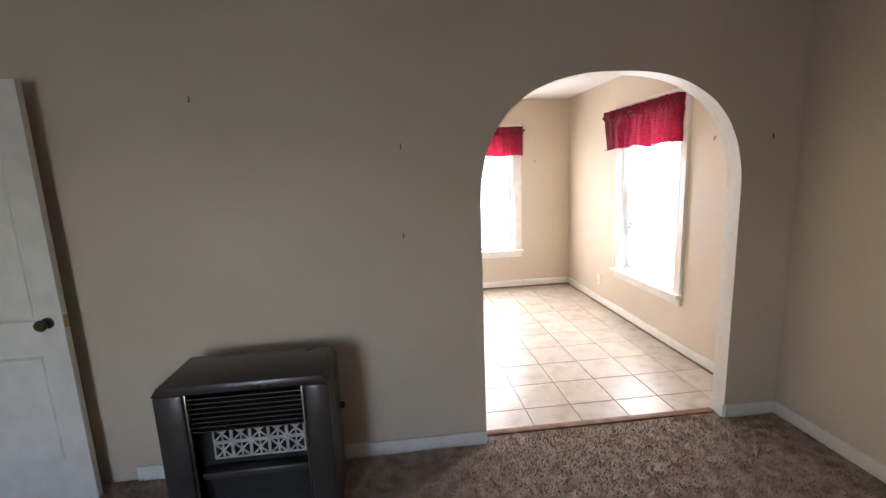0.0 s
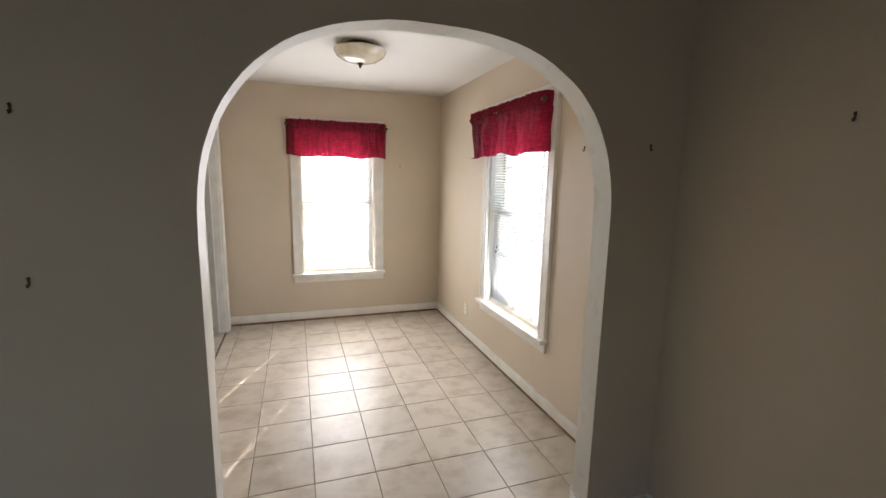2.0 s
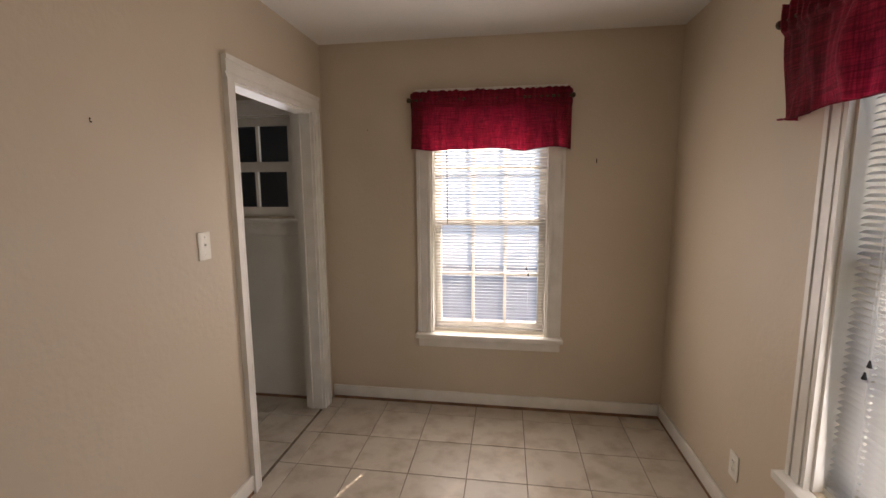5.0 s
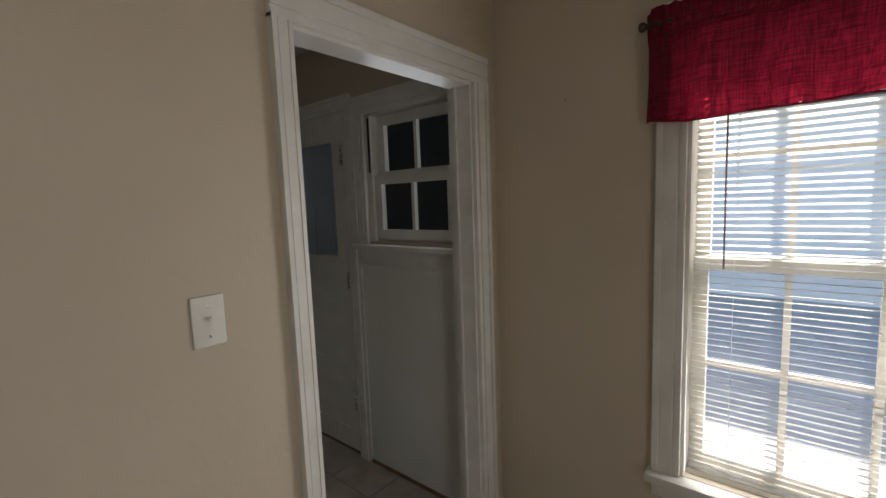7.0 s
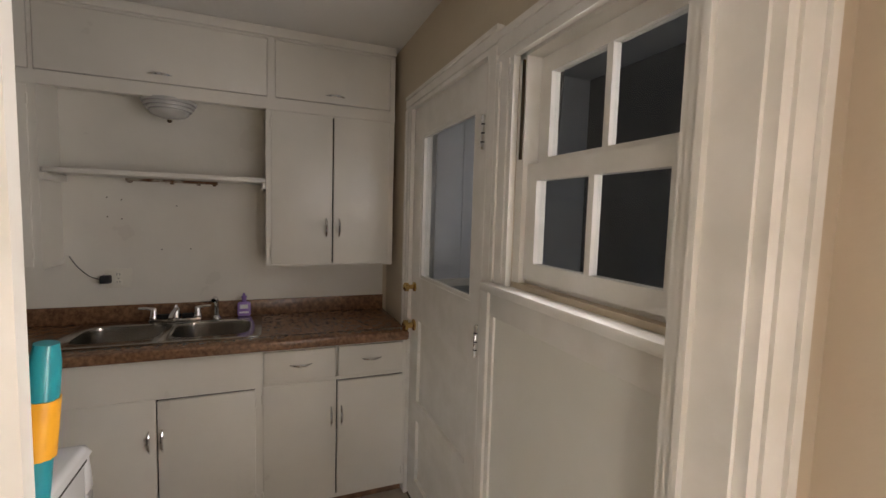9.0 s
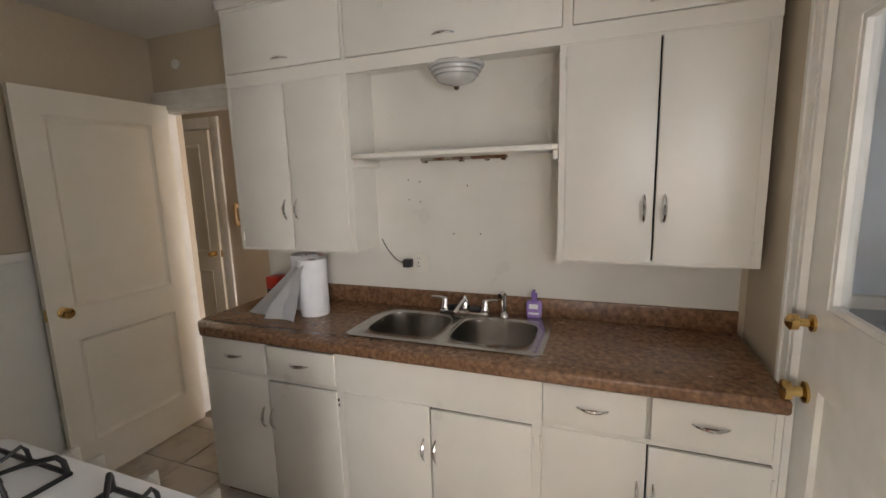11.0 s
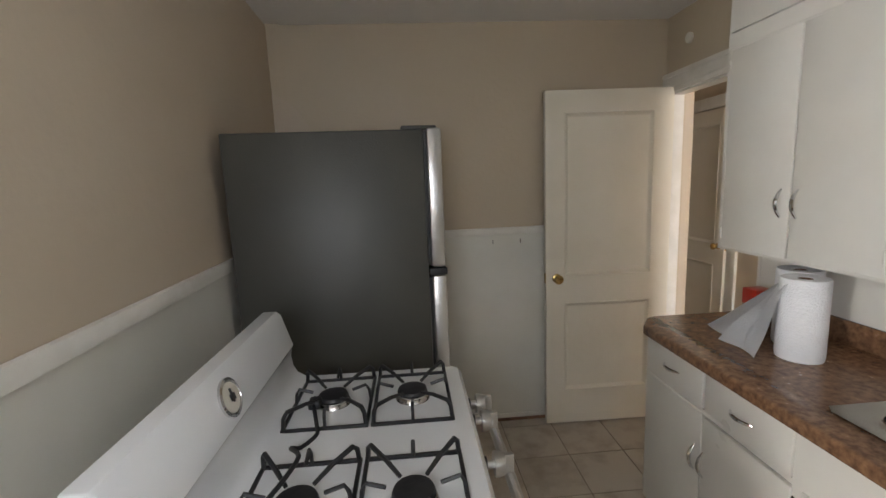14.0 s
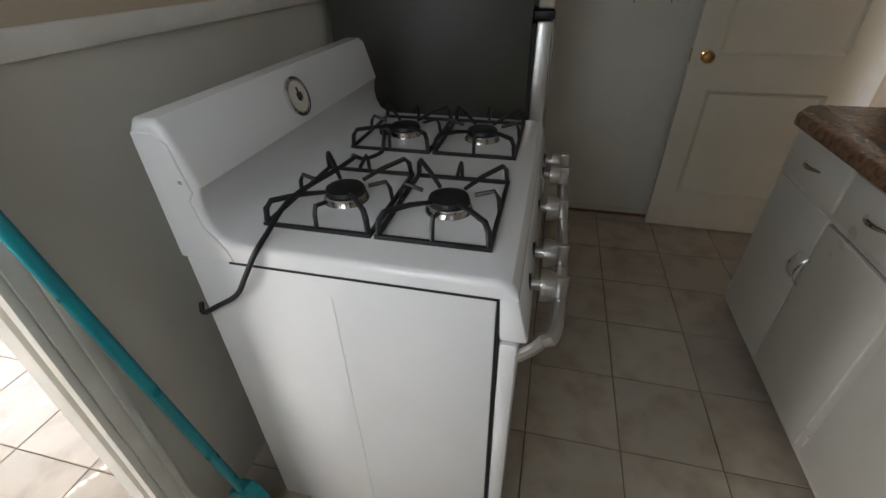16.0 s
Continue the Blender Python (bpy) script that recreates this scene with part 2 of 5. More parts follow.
def boxes(*specs, bevel=0.0):
    bm = bmesh.new()
    for s in specs:
        box(bm, *s, bevel=bevel)
    return bm


def prism(points, axis, a, b, bevel=0.0, segments=2):
    """A closed outline, extruded along an axis from a to b. The outline gives the other two coordinates in order."""
    bm = bmesh.new()

    def at(p, v):
        q = list(p)
        q.insert("xyz".index(axis), v)
        return q
    low = [bm.verts.new(at(p, a)) for p in points]
    high = [bm.verts.new(at(p, b)) for p in points]
    bm.faces.new(low)
    bm.faces.new(high)
    for i in range(len(points)):
        j = (i + 1) % len(points)
        bm.faces.new((low[i], low[j], high[j], high[i]))
    bmesh.ops.recalc_face_normals(bm, faces=bm.faces)
    if bevel:
        bmesh.ops.bevel(bm, geom=list(bm.edges), offset=bevel, segments=segments, profile=0.5, affect="EDGES")
    return bm


def lathe(profile, centre=(0, 0, 0), axis="z", steps=28):
    """A turned shape: (radius, height) pairs about an axis through the centre."""
    bm = bmesh.new()
    rings = []
    for r, h in profile:
        ring = []
        for i in range(steps):
            a = 2 * math.pi * i / steps
            p = {"z": (r * math.cos(a), r * math.sin(a), h), "x": (h, r * math.cos(a), r * math.sin(a)), "y": (r * math.cos(a), h, r * math.sin(a))}[axis]
            ring.append(bm.verts.new(Vector(p) + Vector(centre)))
        rings.append(ring)
    for p, q in zip(rings, rings[1:]):
        for i in range(steps):
            bm.faces.new((p[i], p[(i + 1) % steps], q[(i + 1) % steps], q[i]))
    bm.faces.new(rings[0])
    bm.faces.new(rings[-1])
    bmesh.ops.recalc_face_normals(bm, faces=bm.faces)
    return bm


def tube(points, radius, steps=8, bm=None, flat=1.0):
    """A round bar along points; radius may be one value or one a point."""
    bm = bm or bmesh.new()
    pts = [Vector(p) for p in points]
    radii = radius if isinstance(radius, (list, tuple)) else [radius] * len(pts)
    rings, side = [], None
    for i, p in enumerate(pts):
        d = (pts[min(i + 1, len(pts) - 1)] - pts[max(i - 1, 0)]).normalized()
        if side is None:
            side = d.cross(Vector((0, 0, 1)) if abs(d.z) < 0.9 else Vector((1, 0, 0))).normalized()
        side = (side - d * side.dot(d)).normalized()
        up = d.cross(side)
        rings.append([bm.verts.new(p + (side * math.cos(a) * flat + up * math.sin(a)) * radii[i])
                      for a in (2 * math.pi * k / steps for k in range(steps))])
    for p, q in zip(rings, rings[1:]):
        for i in range(steps):
            bm.faces.new((p[i], p[(i + 1) % steps], q[(i + 1) % steps], q[i]))
    bm.faces.new(rings[0][::-1])
    bm.faces.new(rings[-1])
    bmesh.ops.recalc_face_normals(bm, faces=bm.faces)
    return bm


def curve_points(points, n=8):
    """Points on a smooth line through the given ones."""
    p = [Vector(q) for q in points]
    p = [2 * p[0] - p[1]] + p + [2 * p[-1] - p[-2]]
    out = []
    for i in range(1, len(p) - 2):
        for j in range(n):
            t = j / n
            a, b, c, d = p[i - 1:i + 3]
            out.append(0.5 * (2 * b + (c - a) * t + (2 * a - 5 * b + 4 * c - d) * t * t + (3 * b - a - 3 * c + d) * t ** 3))
    return out + [p[-2]]


def mesh_of(name, bm, mat, smooth=None):
    me = bpy.data.meshes.new(name)
    if smooth is None:
        smooth = len(bm.faces) > 6
    bm.to_mesh(me)
    bm.free()
    for mm in (mat if isinstance(mat, (list, tuple)) else [mat]):
        me.materials.append(mm)
    if smooth:
        me.shade_smooth()
        me.set_sharp_from_angle(angle=radians(35))
    return me


def thing(name, base, label, category, group="", m=None):
    ob = new(name)
    ob.empty_display_size = 0.1
    WORLD_OF[ob] = m or Matrix.Translation(base)
    ob.matrix_basis = WORLD_OF[ob]
    return tagged(ob, label, category, group)


def part(name, bm, mat, parent, label="", m=None, smooth=None):
    """Links a bmesh, given in the world's metres (or posed by m), as one mesh under a thing or a part."""
    ob = new(name, bm if isinstance(bm, bpy.types.Mesh) else mesh_of(name, bm, mat, smooth))
    ob.parent = parent
    ob.matrix_parent_inverse = WORLD_OF[parent].inverted()
    WORLD_OF[ob] = m or Matrix()
    ob.matrix_basis = WORLD_OF[ob]
    if label:
        ob["label"] = label
    return ob


def structure(name, bm, mat, label, category, smooth=None):
    ob = new(name, mesh_of(name, bm, mat, smooth))
    WORLD_OF[ob] = Matrix()
    return tagged(ob, label, category, kind="structure")


def single(name, bm, mat, label, category, group="", smooth=None):
    ob = new(name, mesh_of(name, bm, mat, smooth))
    WORLD_OF[ob] = Matrix()
    return tagged(ob, label, category, group)


# ---- the large structure ----
X_E, Y_N, Y_NK, X_W, Y_A, Y_S = 2.25, 5.605, 5.56, -2.32, 2.32, 2.405
X_P0, X_P1 = -0.095, 0.0
Z_C = 2.44
DOOR_Y0, DOOR_Y1, DOOR_Z = 4.625, 5.437, 1.995
ARCH_L, ARCH_R, ARCH_T, ARCH_D = 0.411, 1.908, 2.056, 0.11

structure("ground", boxes((-150, 150, -150, 150, -0.6, -0.45)), GRASS, "dry green lawn around the house", "ground")
structure("pavement", boxes((-8.0, 10.4, 7.6, 16.4, -0.46, -0.40), (0.2, 10.4, 6.0, 7.6, -0.46, -0.40), (2.6, 10.4, -5.0, 6.0, -0.46, -0.40)), CONCRETE, "pale concrete paving beside the house", "pavement")
structure("floor_tiled", boxes((-4.2, 2.45, 2.40, 5.8, -0.45, -0.004)), GROUT, "grout bed under the floor tiles", "floor")
structure("floor_carpet", boxes((-2.7, 2.45, -2.2, 2.40, -0.45, 0.004)), CARPET, "brown shag carpet floor of the front room", "floor")


def wall_with_opening(name, axis, a, b, u0, u1, top, holes, mat, label):
    """A wall slab between a and b on its axis, u0 to u1 along, with holes (u0, u1, z0, z1)."""
    bm = bmesh.new()
    us = sorted({u0, u1, *[h[0] for h in holes], *[h[1] for h in holes]})
    for p, q in zip(us, us[1:]):
        cuts = sorted((h[2], h[3]) for h in holes if h[0] <= p + 1e-6 and h[1] >= q - 1e-6)
        z = 0.0
        for c0, c1 in cuts + [(top, top)]:
            if c0 > z + 1e-4:
                box(bm, *((a, b, p, q) if axis == "x" else (p, q, a, b)), z, c0)
            z = max(z, c1)
    bmesh.ops.remove_doubles(bm, verts=bm.verts, dist=1e-5)
    inner = [f for f in bm.faces if len([g for g in bm.faces if g is not f and set(g.verts) == set(f.verts)])]
    bmesh.ops.delete(bm, geom=inner, context="FACES_ONLY")
    return structure(name, bm, mat, label, "wall", smooth=False)


NW = (0.735, 1.512, 0.525, 2.04)
EW = (3.335, 4.245, 0.505, 2.06)
wall_north = wall_with_opening("wall_north", "y", Y_N, 5.80, X_P1, 2.45, Z_C, [NW], WALL, "beige painted wall with a window")
wall_east = wall_with_opening("wall_east", "x", X_E, 2.45, -2.2, Y_N, 2.46, [EW], WALL, "beige painted long wall with a window")
wall_partition = wall_with_opening("wall_partition", "x", X_P0, X_P1, 2.406, Y_N, Z_C, [(DOOR_Y0, DOOR_Y1, 0, DOOR_Z)], WALL, "beige wall with a doorway between dining room and kitchen")


def lean(ob):
    """The kitchen face of the partition runs slightly off square in this old house."""
    for v in ob.data.vertices:
        if v.co.x < X_P0 + 0.001 and v.co.y < 4.6:
            v.co.x += 0.075 * (4.6 - v.co.y) / 2.18
    return ob


lean(wall_partition)
KD = (-1.80, -0.985, 0.0, 2.055)
KW = (-0.80, -0.19, 1.32, 2.005)
wall_kitchen_north = wall_with_opening("wall_kitchen_north", "y", Y_NK, 5.66, X_W, X_P0, Z_C, [KD, KW], WALL_K, "tan wall with a back door and a small window")
wall_kitchen_west = wall_with_opening("wall_kitchen_west", "x", -2.40, X_W, Y_S, 5.66, Z_C, [(2.445, 3.20, 0, 2.02)], WALL_K, "tan wall behind the sink with a doorway")
structure("wall_kitchen_south", boxes((-2.45, X_P1, Y_A + 0.002, Y_S, 0, Z_C)), WALL_K, "tan kitchen wall over white wainscot", "wall")

outline = [(-2.5, 0.0), (-2.5, 2.46), (X_E, 2.46), (X_E, 0.0), (ARCH_R, 0.0)]
cx, rx, rz, zs = (ARCH_L + ARCH_R) / 2, (ARCH_R - ARCH_L) / 2, 0.70, ARCH_T - 0.70
for i in range(41):
    a = math.pi * i / 40
    c, s = math.cos(a), math.sin(a)
    w = 0.004 * noise.noise((i * 0.45, 3.1, 0))
    outline.append((cx + math.copysign(abs(c) ** (2 / 2.5), c) * (rx + w), zs + s ** (2 / 2.5) * (rz + w)))
outline.append((ARCH_L, 0.0))
bm = bmesh.new()
front = [bm.verts.new((x, Y_A, z)) for x, z in outline]
face = bm.faces.new(front)
back = bmesh.ops.extrude_face_region(bm, geom=[face])["geom"]
for v in back:
    if isinstance(v, bmesh.types.BMVert):
        v.co.y = Y_A + ARCH_D if v.co.x > X_P0 else Y_A + 0.001
bmesh.ops.recalc_face_normals(bm, faces=bm.faces)
for f in bm.faces:
    if len(f.verts) == 4 and abs(f.normal.y) < 0.2 and ARCH_L - 0.05 < f.calc_center_median().x < ARCH_R + 0.05 and 0.01 < f.calc_center_median().z < 2.2:
        f.material_index = 1
wall_arch = structure("wall_arch", bm, [WALL, REVEAL], "beige plaster wall pierced by a rounded archway with chipped white edge", "wall")

structure("wall_panel_sink", boxes((X_W, X_W + 0.004, 3.205, 5.535, 0.872, 2.07)), CAB, "white painted panel behind the sink and cabinets", "wall panel")
structure("wall_front_west", boxes((-2.56, -2.5, -2.2, Y_A, 0, 2.46)), WALL, "beige front room wall", "wall")
wall_with_opening("wall_front_south", "y", -2.2, -2.0, -2.5, X_E, 2.46, [(-1.92, -1.18, 0.45, 1.85)], WALL, "beige front room wall with a window opening")
structure("ceiling_dining", boxes((X_P0, 2.45, Y_A + ARCH_D, 5.8, Z_C, Z_C + 0.12)), CEIL, "white painted dining room ceiling", "ceiling")
structure("ceiling_kitchen", boxes((-4.2, X_P0, Y_A, 5.8, Z_C + 0.001, Z_C + 0.121)), CEIL, "white painted kitchen ceiling", "ceiling")
structure("ceiling_front", boxes((-2.56, 2.45, -2.2, Y_A + ARCH_D, 2.46, 2.58)), CEIL, "white painted front room ceiling", "ceiling")

# small hall beyond the kitchen doorway
structure("floor_hall", boxes((-4.2, -2.7, 0.4, 2.399, -0.45, 0.0)), CARPET, "brown carpet of the hall", "floor")
structure("ceiling_hall", boxes((-4.2, -2.56, 0.4, Y_A - 0.001, 2.441, 2.56)), CEIL, "white hall ceiling", "ceiling")
structure("wall_hall_west", boxes((-3.45, -3.25, 0.4, 5.8, 0, 2.44)), WALL, "beige hall wall with a closed door", "wall")
structure("wall_hall_south", boxes((-3.25, -2.56, 0.4, 0.5, 0, 2.44)), WALL, "beige hall end wall", "wall")
# unseen end wall; its opening and the warm lamp are added to brighten the hall
wall_with_opening("wall_hall_north", "y", 5.6, 5.8, -3.25, -2.395, 2.44, [(-3.15, -2.55, 0.8, 2.0)], WALL, "unseen beige hall end wall with an added lamp opening")
window_light("hall_fill_light", look((-2.85, 5.59, 1.4), (-2.9, 1.5, 1.2)), 0.6, 1.2, 2.0, (1.0, 0.95, 0.88))

# enclosed porch behind the kitchen's back door
structure("floor_porch", boxes((-2.45, 0.0, 5.662, 7.4, -0.3, -0.05)), GREYPANEL, "grey porch floor", "floor")
structure("wall_porch_west", boxes((-2.6, -2.45, 5.662, 7.4, -0.45, 2.6)), GREYPANEL, "grey painted porch wall", "wall")
# this opening and its frosted pane are added out of view, for the porch lamp
wall_with_opening("wall_porch_east", "x", -0.05, 0.0, 5.662, 7.4, 2.6, [(5.9, 6.5, 1.2, 2.2)], GREYPANEL, "unseen grey porch wall with an added opening")
structure("wall_porch_north", boxes((-2.45, -0.05, 7.2, 7.4, 0, 2.6)), PORCH_SHADE, "grey porch wall with its shade put into the colour", "wall")
structure("porch_pane", boxes((-0.012, 0.0, 5.9, 6.5, 1.2, 2.2)), FROST, "added frosted pane in the unseen porch opening", "window")
structure("ceiling_porch", boxes((-2.6, 0.0, 5.662, 7.4, 2.6, 2.7)), GREYPANEL, "grey porch ceiling", "ceiling")
structure("roof", boxes((-4.3, 2.6, -2.4, 5.95, 2.72, 2.85), (-4.3, 0.15, 5.95, 7.6, 2.72, 2.85)), ROOFM, "flat grey roof over the house", "roof")


# ---- trim ----
def casing_profile_leg(u0, u1, face, out, axis, z0, z1):
    """Moulded casing: a flat board with a raised outer bead and an inner step. face is the wall plane, out the sign of its normal."""
    bm = bmesh.new()
    w = u1 - u0
    for a, b, d in ((0.0, 0.22, 0.026), (0.22, 0.30, 0.019), (0.30, 0.72, 0.022), (0.72, 0.80, 0.016), (0.80, 1.0, 0.020)):
        p, q = sorted((face, face + out * d))
        lo, hi = u0 + w * a, u0 + w * b
        box(bm, *((p, q, lo, hi) if axis == "x" else (lo, hi, p, q)), z0, z1)
    return bm


def casing_head(u0, u1, face, out, axis, z0, z1):
    bm = bmesh.new()
    h = z1 - z0
    for a, b, d in ((0.0, 0.2, 0.021), (0.2, 0.28, 0.017), (0.28, 0.70, 0.023), (0.70, 0.78, 0.020), (0.78, 1.0, 0.027)):
        p, q = sorted((face, face + out * d))
        box(bm, *((p, q, u0, u1) if axis == "x" else (u0, u1, p, q)), z0 + h * a, z0 + h * b)
    return bm


def doorway(name, axis, f0, f1, u0, u1, top, w, label, sides=(1, 0), legs=(0, 1), inner_w=0, first_w=0):
    """Casing on both faces of a wall and a lining in the opening."""
    d = tagged(new(name), label, "doorway", kind="structure")
    WORLD_OF[d] = Matrix()
    lo, hi = min(f0, f1), max(f0, f1)
    for a, b in ((u0, u0 + 0.018), (u1 - 0.018, u1)):
        part("jamb", boxes(((lo - 0.002, hi + 0.002, a, b, 0.0, top) if axis == "x" else (a, b, lo - 0.002, hi + 0.002, 0.0, top))), TRIM, d)
    part("head_jamb", boxes(((lo - 0.002, hi + 0.002, u0 + 0.018, u1 - 0.018, top - 0.018, top) if axis == "x" else (u0 + 0.018, u1 - 0.018, lo - 0.002, hi + 0.002, top - 0.018, top))), TRIM, d)
    for i in sides:
        w = (inner_w or w) if i == 0 else w
        face, out = ((lo, -1), (hi, 1))[i]
        v = first_w if first_w and i == 1 else w
        if 0 in legs:
            part("casing_leg", casing_profile_leg(u0 - v + 0.01, u0 + 0.01, face, out, axis, 0, top), TRIM, d)
        if 1 in legs:
            part("casing_leg", casing_profile_leg(u1 - 0.01 + w, u1 - 0.01, face, out, axis, 0, top), TRIM, d)
        part("casing_head", casing_head(u0 - v + 0.01, u1 + w - 0.01, face, out, axis, top - 0.008, top + w), TRIM, d)
    return d


door_frame = doorway("door_1", "x", X_P0, X_P1, DOOR_Y0, DOOR_Y1, DOOR_Z, 0.095, "white moulded doorway casing between dining room and kitchen", inner_w=0.05, first_w=0.06)
part("casing_leg", casing_profile_leg(4.60, 4.662, X_P0 - 0.0205, -1, "x", 0, DOOR_Z), TRIM, door_frame)
part("stop", boxes((-0.075, -0.063, DOOR_Y1 - 0.03, DOOR_Y1 - 0.017, 0, DOOR_Z - 0.018), (-0.075, -0.063, DOOR_Y0 + 0.017, DOOR_Y0 + 0.03, 0, DOOR_Z - 0.018)), TRIM, door_frame)
doorway("door_2", "x", -2.40, X_W, 2.445, 3.20, 2.02, 0.10, "white doorway casing from kitchen to hall", legs=(0,), sides=(1,), first_w=0.045)


def baseboard(name, runs, label, gap=True, h=0.10):
    """runs: (x0, x1, y0, y1) strips along the walls."""
    b = tagged(new(name), label, "baseboard", kind="structure")
    WORLD_OF[b] = Matrix()
    for x0, x1, y0, y1 in runs:
        part("board", boxes((x0, x1, y0, y1, 0.022 if gap else 0.0, h), bevel=0.003), TRIM, b)
        if gap:
            part("wood_strip", boxes((x0 + 0.003, x1 - 0.003, y0 + 0.003, y1 - 0.003, -0.002, 0.022)), WOOD, b, "bare brown wood strip")
    return b


baseboard("baseboard_dining", [(0.016, X_E, Y_N - 0.016, Y_N), (X_E - 0.016, X_E, 2.432, Y_N - 0.016), (0.0, 0.016, 2.432, DOOR_Y0 - 0.048),
                               (0.016, ARCH_L, 2.432, 2.446), (ARCH_R, X_E - 0.016, 2.432, 2.446)], "white baseboard over a bare brown wood strip")
baseboard("baseboard_front", [(-1.5, ARCH_L - 0.0, Y_A - 0.014, Y_A), (ARCH_R, X_E - 0.014, Y_A - 0.014, Y_A), (X_E - 0.014, X_E, -2.0, Y_A), (ARCH_R - 0.012, ARCH_R, Y_A, 2.431)],
          "white baseboard above brown carpet", gap=False, h=0.085)
baseboard("baseboard_kitchen", [(-2.3, -0.15, Y_S + 0.008, Y_S + 0.02)], "thin white baseboard strip with brown edge", h=0.05)
structure("threshold", boxes((ARCH_L, ARCH_R - 0.012, 2.375, 2.425, -0.002, 0.014), bevel=0.004), WOOD, "worn strip between carpet and tile", "threshold")



def curtain(name, x, y0, y1, z0, z1, label):
    """A hanging drape with deep soft folds on a rod along the east wall."""
    c = thing(name, (x, (y0 + y1) / 2, z0), label, "curtain")
    bm = bmesh.new()
    grid = []
    for i in range(121):
        f = i / 120
        col = []
        for j in range(25):
            g = j / 24
            fold = math.sin(f * 46 + 0.8 * math.sin(g * 2.1)) * (0.022 + 0.016 * (1 - g)) + 0.012 * noise.noise((f * 9, g * 1.5, 2.0))
            flare = (y0 - (y0 + y1) / 2) * (1 - 2 * f) * 0.06 * (1 - g)
            col.append(bm.verts.new((x + fold, y0 + (y1 - y0) * f + flare, z0 + (z1 - z0) * g)))
        grid.append(col)
    for a, b in zip(grid, grid[1:]):
        for j in range(24):
            bm.faces.new((a[j], b[j], b[j + 1], a[j + 1]))
    bmesh.ops.solidify(bm, geom=bm.faces[:], thickness=0.0015)
    part("cloth", bm, DRAPE, c)
    rod = part("rod", tube([(x, y0 - 0.05, z1 - 0.015), (x, y1 + 0.03, z1 - 0.015)], 0.01, 10), BRONZE, c)
    for y in (y0 - 0.03, y1 + 0.01):
        part("bracket", tube([(X_E, y, z1 - 0.015), (x, y, z1 - 0.015)], 0.006, 6), BRONZE, rod)


curtain("curtain", X_E - 0.075, 0.12, 1.10, 0.03, 2.06, "pale brown cloth curtain hanging in soft folds")

wains = tagged(new("wainscot"), "white wainscot panels with a chair rail", "wainscot", kind="structure")
WORLD_OF[wains] = Matrix()
lean(part("panel", boxes((X_P0 - 0.008, X_P0, Y_S, DOOR_Y0 - 0.041, 0, 1.25)), WAINS, wains))
part("panel", boxes((X_W, X_P0 + 0.067, Y_S, Y_S + 0.008, 0, 1.222)), WAINS, wains)
lean(part("chair_rail", boxes((X_P0 - 0.022, X_P0, Y_S + 0.022, DOOR_Y0 - 0.041, 1.25, 1.295), bevel=0.005), TRIM, wains))
part("chair_rail", boxes((X_W, X_P0 + 0.074, Y_S, Y_S + 0.022, 1.222, 1.265), bevel=0.005), TRIM, wains)

# ---- windows with blinds and valances ----
SLAT_LONG = {}


def sash(parent, axis, p, u0, u1, z0, z1, cols, rows, rail=0.045):
    """One sash in the plane p with its glazing bars and panes."""
    def slab(a0, a1, d0, d1, c0, c1, **kw):
        return (d0, d1, a0, a1, c0, c1) if axis == "x" else (a0, a1, d0, d1, c0, c1)
    t = 0.03
    s = part("sash", boxes(slab(u0, u0 + rail, p, p + t, z0, z1), slab(u1 - rail, u1, p, p + t, z0, z1),
                           slab(u0 + rail, u1 - rail, p, p + t, z0, z0 + rail), slab(u0 + rail, u1 - rail, p, p + t, z1 - rail, z1)), TRIM, parent)
    a0, a1, c0, c1 = u0 + rail, u1 - rail, z0 + rail, z1 - rail
    for i in range(1, cols):
        u = a0 + (a1 - a0) * i / cols
        part("glazing_bar", boxes(slab(u - 0.010, u + 0.010, p + 0.003, p + t - 0.003, c0, c1)), TRIM, s)
    for j in range(1, rows):
        z = c0 + (c1 - c0) * j / rows
        part("glazing_bar", boxes(slab(a0, a1, p + 0.005, p + t - 0.005, z - 0.010, z + 0.010)), TRIM, s)
    for i in range(cols):
        for j in range(rows):
            b0, b1 = a0 + (a1 - a0) * i / cols, a0 + (a1 - a0) * (i + 1) / cols
            e0, e1 = c0 + (c1 - c0) * j / rows, c0 + (c1 - c0) * (j + 1) / rows
            g = part("pane", boxes(slab(b0, b1, p + 0.013, p + 0.016, e0, e1)), PANE, s)
            g.visible_shadow = False
    return s


